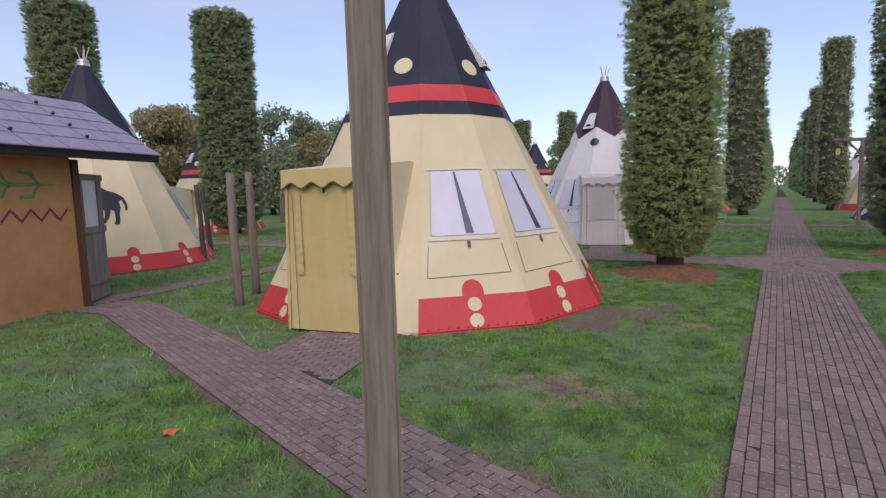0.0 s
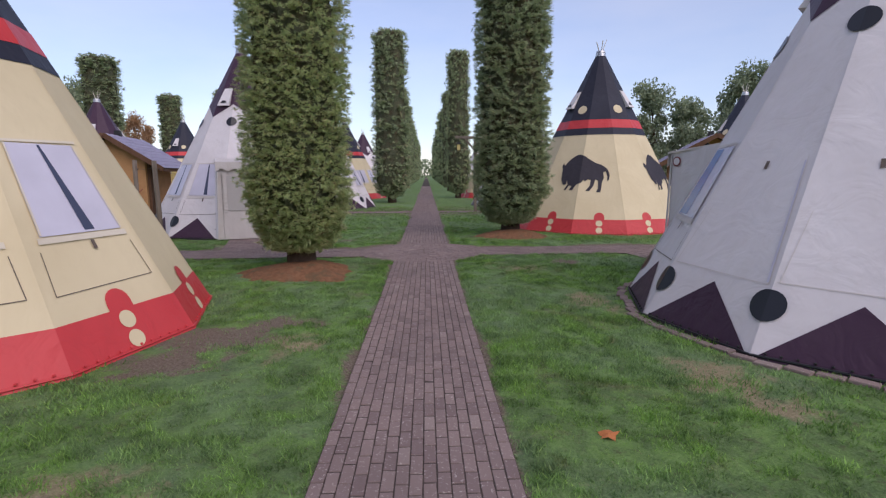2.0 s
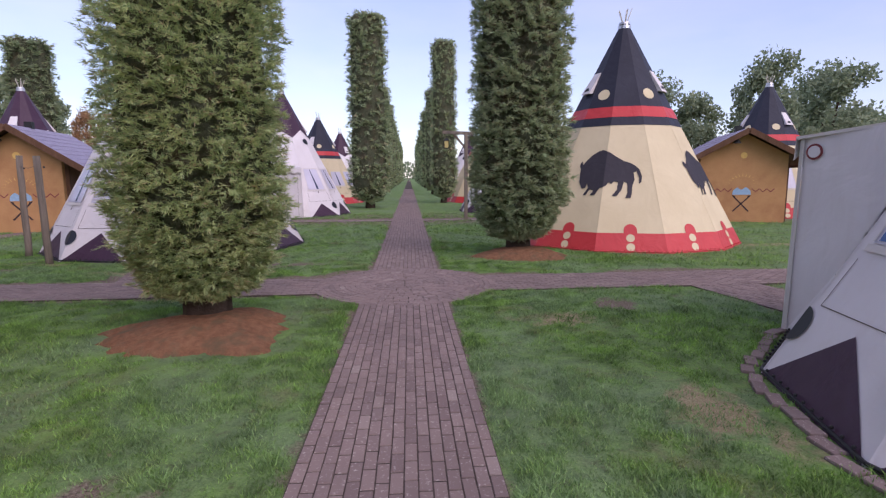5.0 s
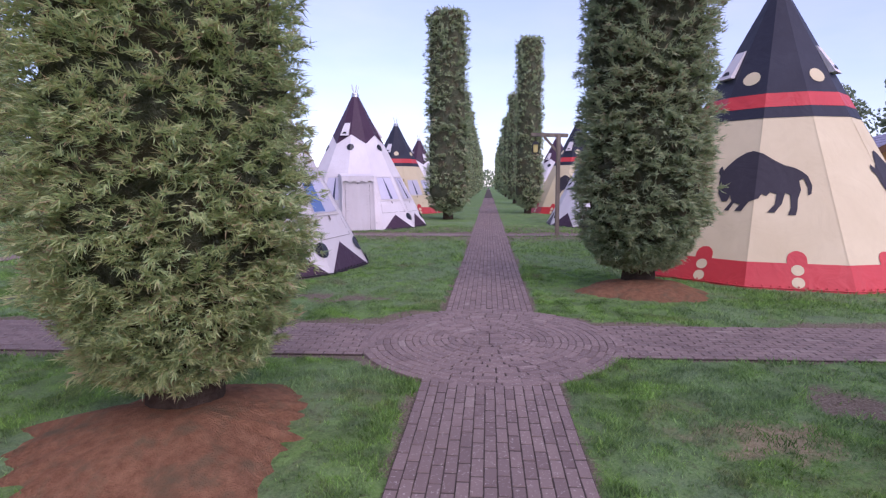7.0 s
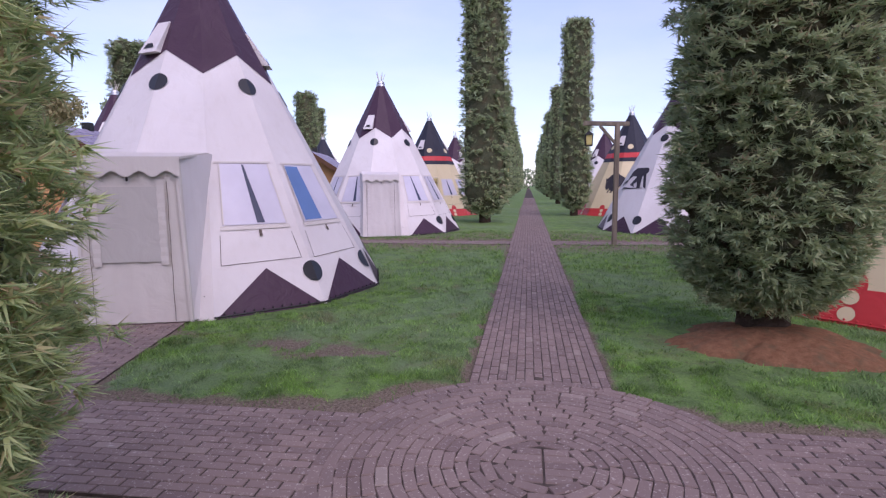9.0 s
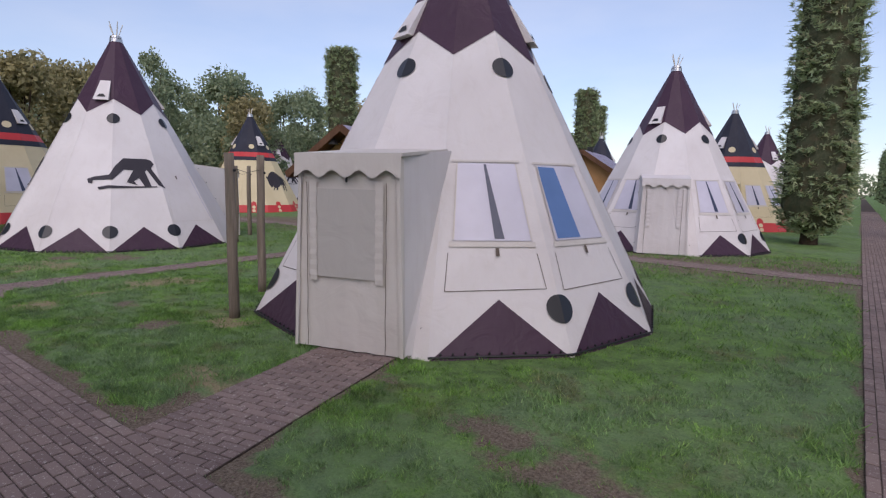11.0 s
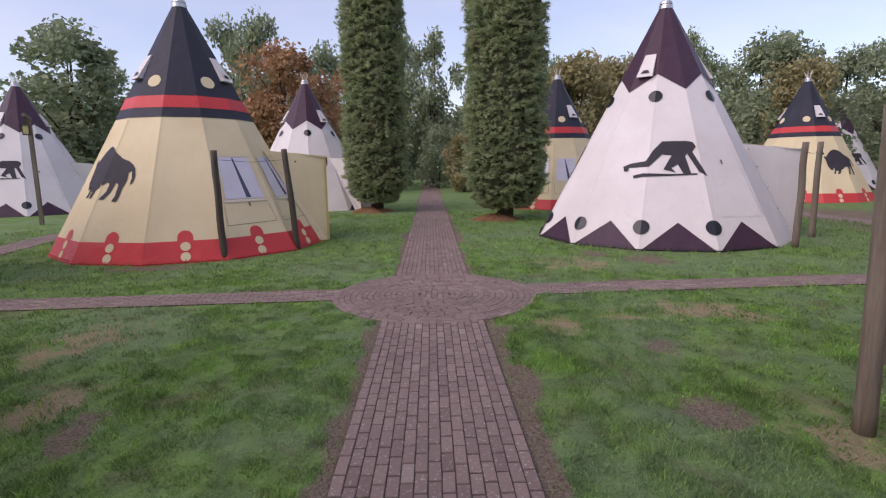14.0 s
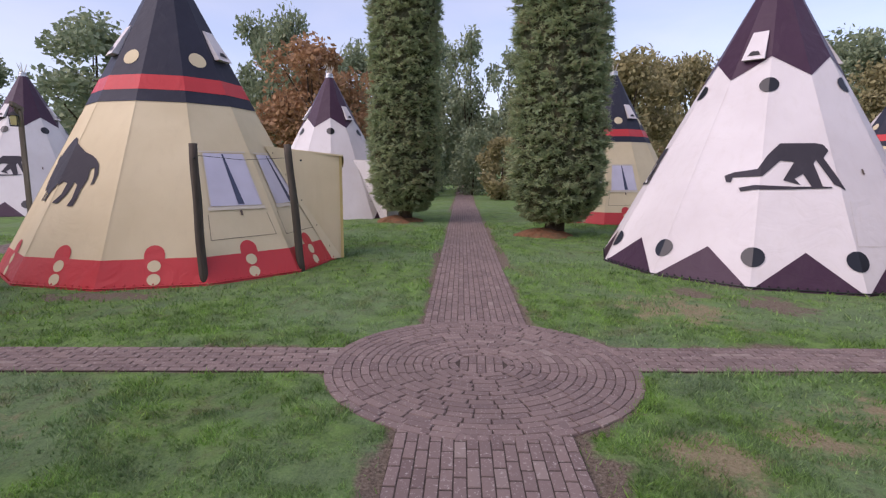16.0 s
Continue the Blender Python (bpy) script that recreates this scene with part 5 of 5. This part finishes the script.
# shrubs where the cross path meets the wood
for i, (x, y, s, mat) in enumerate([(-36, 10.3, 0.95, "olive"), (-40, 5.2, 1.0, "leaf"), (-40, 13.0, 1.1, "olive"), (-43, 8.6, 1.2, "leaf"), (-42, 1.0, 1.3, "leaf"), (-41, 17, 1.2, "leaf"), (-40, 20, 1.0, "autumn"), (-37, 3.4, 0.8, "leaf")]):
    t = thing("shrub", x, y)
    V, F, B = leaf_crown(40 + i, 4.6 * s, 1.7 * s, 3200, 0.13)
    V[:, 2] = np.maximum(V[:, 2] - 0.6, 0.02)
    put("crown", big_mesh("crown", V, F, M[mat]), t)
    part("trunk", pole_bm((0, 0, -0.1), (0, 0.1, 2), 0.08, 0.03, 7, 0.05, 4), M["bark"], t)
    tagged(t, "yellowing shrub beside the end of the path" if mat == "olive" else "russet shrub at the wood's edge" if mat == "autumn" else "dense green shrub beside the path", "shrub", "shrubs")


def far_wood():
    """The far belt of trees that closes the view all round."""
    rng = np.random.default_rng(77)
    n = 60000
    a = rng.uniform(0, 2 * np.pi, n)
    lump = np.array([noise.noise((math.cos(q) * 9, math.sin(q) * 9, 2)) + 0.5 * noise.noise((math.cos(q) * 30, math.sin(q) * 30, 5)) for q in a])
    R = 64 + rng.uniform(0, 16, n)
    R = np.where(np.abs(((a - np.pi / 2 + np.pi) % (2 * np.pi)) - np.pi) < 0.75, R + 125, R)
    z = rng.uniform(0, 1, n) ** 0.8 * (8.5 + 3.0 * lump)
    P = np.stack([-6 + R * np.cos(a), 9 + R * np.sin(a), z], 1)
    e1 = rng.normal(0, 1, (n, 3))
    e1 /= np.linalg.norm(e1, axis=1)[:, None]
    e2 = np.cross(e1, rng.normal(0, 1, (n, 3)))
    e2 /= np.linalg.norm(e2, axis=1)[:, None]
    s = rng.uniform(0.3, 0.7, n)[:, None]
    V = np.stack([P - e1 * s, P + e2 * s * 0.7, P + e1 * s, P - e2 * s * 0.7], 1).reshape(-1, 3)
    b = np.arange(n) * 4
    F = np.concatenate([np.stack([b, b + 1, b + 2], 1), np.stack([b, b + 2, b + 3], 1)])
    tagged(put("far_wood", big_mesh("far_wood", V, F, M["leaf"])), "belt of dark woodland closing the distance", "woodland", kind="stuff")


far_wood()


# ---- pavers ----
BW, BL, BH = 0.0725, 0.188, 0.03
rngp = np.random.default_rng(5)


def paver_geo(w, l, dz=0.0):
    """A paver with worn upper edges: 12 points, nine faces."""
    g, e = 0.0022, 0.0035
    a, b = w / 2 - g * 0.8, l / 2 - g * 2.3
    V = []
    for s, z in ((1, -0.02), (1, 0.012), (0, 0.02)):
        x, y = (a, b) if s else (a - e, b - e)
        V += [(-x, -y, z + dz), (x, -y, z + dz), (x, y, z + dz), (-x, y, z + dz)]
    F = [(8, 9, 10, 11)]
    for r in (0, 4):
        for k in range(4):
            F.append((r + k, r + (k + 1) % 4, r + 4 + (k + 1) % 4, r + 4 + k))
    return V, F


paver_meshes = {}


def shared_paver(w, l):
    key = (round(w, 3), round(l, 3))
    if key not in paver_meshes:
        v, f = paver_geo(w, l)
        paver_meshes[key] = mesh_of("brick", v, f, M["brick"])
    return paver_meshes[key]


def lay(rows, near, parent_name, base_z, label):
    """Lay pavers (x, y, turn, width, length): those for which near() holds as pieces, the rest as one joined part."""
    parent = bpy.data.objects[parent_name]
    V, F = [], []
    count = 0
    for x, y, a, w, l in rows:
        dz = float(rngp.normal(0, 0.0012))
        a += float(rngp.normal(0, 0.012))
        if count < 300 and near(x, y):
            count += 1
            ob = new("brick", shared_paver(w, l))
            ob.parent = parent
            ob.matrix_basis = pose(x, y, base_z + dz, float(rngp.normal(0, 0.35)), float(rngp.normal(0, 0.45)), math.degrees(a))
            continue
        v, f = paver_geo(w, l, dz)
        c, s = math.cos(a), math.sin(a)
        tx, ty = rngp.normal(0, 0.008, 2)
        b = len(V)
        V += [(x + c * p - s * q, y + s * p + c * q, base_z + r + tx * p + ty * q) for p, q, r in v]
        F += [tuple(b + i for i in q) for q in f]
    ob = put("bricks_beyond", mesh_of("bricks_beyond", V, F, M["brick"]), parent)
    tagged(ob, label, kind="stuff")


def runner(p0, p1, width, hole=(), across=False):
    """Pavers in running bond along a straight path, or across it."""
    p0, p1 = Vector(p0), Vector(p1)
    d = (p1 - p0).normalized()
    s = Vector((-d.y, d.x))
    cols = max(4, round(width / BW))
    w = width / cols
    out = []
    ang = math.atan2(d.y, d.x) - math.pi / 2
    if across:
        n = round(width / BL)
        for r in range(int((p1 - p0).length / BW)):
            for c in range(n + r % 2):
                l = width / n * (0.5 if r % 2 and c in (0, n) else 1)
                f = (c + 0.5) / n if not r % 2 else 0.25 / n if c == 0 else 1 - 0.25 / n if c == n else c / n
                q = p0 + d * ((r + 0.5) * BW) + s * (f - 0.5) * width
                out.append((q.x, q.y, ang + math.pi / 2, BW, l))
        return out
    for c in range(cols):
        off = (c % 2) * BL / 2 + float(rngp.uniform(-0.02, 0.02))
        for r in range(int((p1 - p0).length / BL) + 1):
            q = p0 + d * (r * BL + off) + s * ((c + 0.5) * w - width / 2)
            if any(math.hypot(q.x - h[0], q.y - h[1]) < h[2] for h in hole):
                continue
            out.append((q.x, q.y, ang, w, BL))
    return out


def roundel(c, w):
    """Rings of pavers round a core of straight rows."""
    out = []
    n = round(CR / BW)
    for i in range(3, n + 1):
        r = i * BW + 0.02
        k = max(6, round(2 * math.pi * r / BL))
        ph = float(rngp.uniform(0, 1))
        for j in range(k):
            a = 2 * math.pi * (j + ph) / k
            out.append((c[0] + r * math.cos(a), c[1] + r * math.sin(a), a, BW, 2 * math.pi * r / k))
    for i in range(-2, 3):
        half = math.sqrt(0.212 ** 2 - (i * BW) ** 2)
        for j in (-0.5, 0.5):
            out.append((c[0] + j * half, c[1] + i * BW, math.pi / 2, BW, half))
    return out


holes = ((*C1, CR - 0.04), (*C2, CR - 0.04))
lay(runner((AV_X, -8), (AV_X, 70), AV_W, holes), lambda x, y: 3.2 < y < 8.2, "avenue", 0.0045, "worn brown clay pavers in running bond")
lay(runner((22, cross_y(22)), (-48, cross_y(-48)), CROSS_W, holes), lambda x, y: -7.3 < x < -3.4, "cross_path", 0.0022, "worn brown clay pavers in running bond")
lay([q for q in runner((lane_x(-8), -8), (lane_x(30), 30), LANE_W, holes) if abs(q[1] - cross_y(q[0])) > CROSS_W / 2 + 0.1], lambda x, y: 4 < y < 7.6, "lane", -0.0008, "worn brown clay pavers")
lay(roundel(C1, AV_W), lambda x, y: y < C1[1], "roundel_bed", 0.006, "rings of worn clay pavers")
lay(roundel(C2, LANE_W), lambda x, y: x > C2[0], "roundel_bed.001", 0.0036, "rings of worn clay pavers")
for i, (a, b, w) in enumerate(STRIPS):
    q = [p for p in runner(a, b, w, holes, i in (2, 3)) if abs(p[0] - AV_X) > AV_W / 2 - 0.08 and abs(p[1] - cross_y(p[0])) > CROSS_W / 2 - 0.08 and abs(p[0] - lane_x(p[1])) > 0.3]
    if i == 2:
        q = [p for p in q if p[1] > -0.02]
    lay(q, (lambda x, y: y > 9.6) if i == 3 else (lambda x, y: x > -3.4) if i == 0 else (lambda x, y: i == 2), "side_path" + ("" if i == 0 else ".%03d" % i), -0.0048 + 0.0006 * i, "worn clay pavers of the side path")


def brick_border(x, y):
    """A collar of loose bricks round the foot of a tipi."""
    base = thing("brick_border", x, y)
    for i in range(84):
        a = 2 * math.pi * i / 84
        loc = (math.degrees(a) + 15) % 30 - 15
        r = APO / math.cos(radians(loc)) + 0.1 + float(rngp.uniform(-0.02, 0.03))
        ob = new("brick", shared_paver(0.1, 0.2))
        ob.parent = base
        ob.matrix_basis = pose(r * math.cos(a), r * math.sin(a), 0.004 + float(rngp.normal(0, 0.003)), float(rngp.normal(0, 2)), float(rngp.normal(0, 2)), math.degrees(a) + float(rngp.normal(0, 4)))
    base.matrix_basis = pose(x, y, 0, 0, 0, 107 - 15 + 15)
    tagged(base, "ring of worn bricks laid round a tipi's foot", "brick border")


brick_border(*TIPIS["B"])

# ---- grass ----
def walk_gap(P):
    """Distance from the stretch of paths that is walked."""
    return np.minimum(strip_dist(P, (AV_X, -3.5), (AV_X, 8.8)), strip_dist(P, (AV_X, 9.1), (-6.5, 8.9)))


def blades(name, x0, x1, y0, y1, d0, d1, density, h0, h1, w0, w1, seed):
    """Short leaning blades in clumps, between the distances d0 and d1 from the walk."""
    rng = np.random.default_rng(seed)
    n = int((x1 - x0) * (y1 - y0) * density)
    P = np.stack([rng.uniform(x0, x1, n), rng.uniform(y0, y1, n)], 1)
    g = walk_gap(P)
    P = P[(g >= d0) & (g < d1)]
    n = len(P)
    bare, dry, z = lawn_fields(P[:, 0], P[:, 1])
    gap, _ = path_gap(P[:, 0], P[:, 1])
    clump = vnoise(P[:, 0] * 6.5, P[:, 1] * 6.5, 21) + 0.6 * vnoise(P[:, 0] * 15, P[:, 1] * 15, 22)
    broad = vnoise(P[:, 0] * 1.1, P[:, 1] * 1.1, 23)
    keep = gap > -0.012 + 0.02 * clump
    keep &= rng.random(n) < np.clip(0.7 + 0.65 * clump + 0.35 * broad, 0.05, 1) * (1 - 0.95 * np.clip(bare * 1.2, 0, 1)) * (1 - 0.75 * dry)
    for c in TIPIS.values():
        keep &= np.hypot(P[:, 0] - c[0], P[:, 1] - c[1]) > TR * 0.97
    for c in TREES:
        keep &= np.hypot((P[:, 0] - c[0]) / 1.1, (P[:, 1] - c[1] + 0.25) / 0.9) > 0.85 + 0.25 * clump
    P, z, clump, broad, gap = P[keep], z[keep], clump[keep], broad[keep], gap[keep]
    n = len(P)
    h = rng.uniform(h0, h1, n) * np.clip(1 + 0.7 * clump + 0.35 * broad, 0.35, 2.4) * np.where(gap < 0.22, 1.25, 1)
    a, b = rng.uniform(0, 2 * np.pi, n), rng.uniform(0, 2 * np.pi, n)
    w = rng.uniform(w0, w1, n)
    ln = rng.uniform(0.3, 1.25, n) * h
    dx, dy = np.cos(a) * w, np.sin(a) * w
    V = np.zeros((n, 3, 3))
    V[:, 0] = np.stack([P[:, 0] - dx, P[:, 1] - dy, z - 0.004], 1)
    V[:, 1] = np.stack([P[:, 0] + dx, P[:, 1] + dy, z - 0.004], 1)
    V[:, 2] = np.stack([P[:, 0] + np.cos(b) * ln, P[:, 1] + np.sin(b) * ln, z + h], 1)
    tagged(put(name, big_mesh(name, V.reshape(-1, 3), np.arange(n * 3).reshape(-1, 3), M["blade"])), "short dewy lawn grass", "grass", kind="stuff")


blades("grass", -10, 5, -4.5, 12.5, 0, 2.3, 6200, 0.012, 0.034, 0.0028, 0.0055, 1)
blades("grass", -12, 7, -5, 14, 2.3, 5.0, 2300, 0.014, 0.04, 0.004, 0.008, 2)
blades("grass", -22, 14, -6, 24, 5.0, 15.0, 420, 0.02, 0.055, 0.006, 0.011, 3)

# fallen leaves
for i, (x, y) in enumerate([(2.62, 1.35), (-2.35, -1.35), (-1.75, -2.35)]):
    bm = bmesh.new()
    pts = [(math.cos(2 * math.pi * k / 10) * (0.045 if k % 2 else 0.07), math.sin(2 * math.pi * k / 10) * (0.035 if k % 2 else 0.055), 0.012 * math.cos(k * 1.9)) for k in range(10)]
    c = bm.verts.new((0, 0, 0.01))
    ring = [bm.verts.new(p) for p in pts]
    for k in range(10):
        bm.faces.new((c, ring[k], ring[(k + 1) % 10]))
    ob = part("fallen_leaf", bm, M["deadleaf"], None)
    ob.matrix_basis = pose(x, y, float(lawn_fields(np.array([x]), np.array([y]))[2][0]) + 0.02, 10, -8, 50 * i)
    tagged(ob, "curled orange fallen leaf on the lawn", "leaf", "fallen leaves")
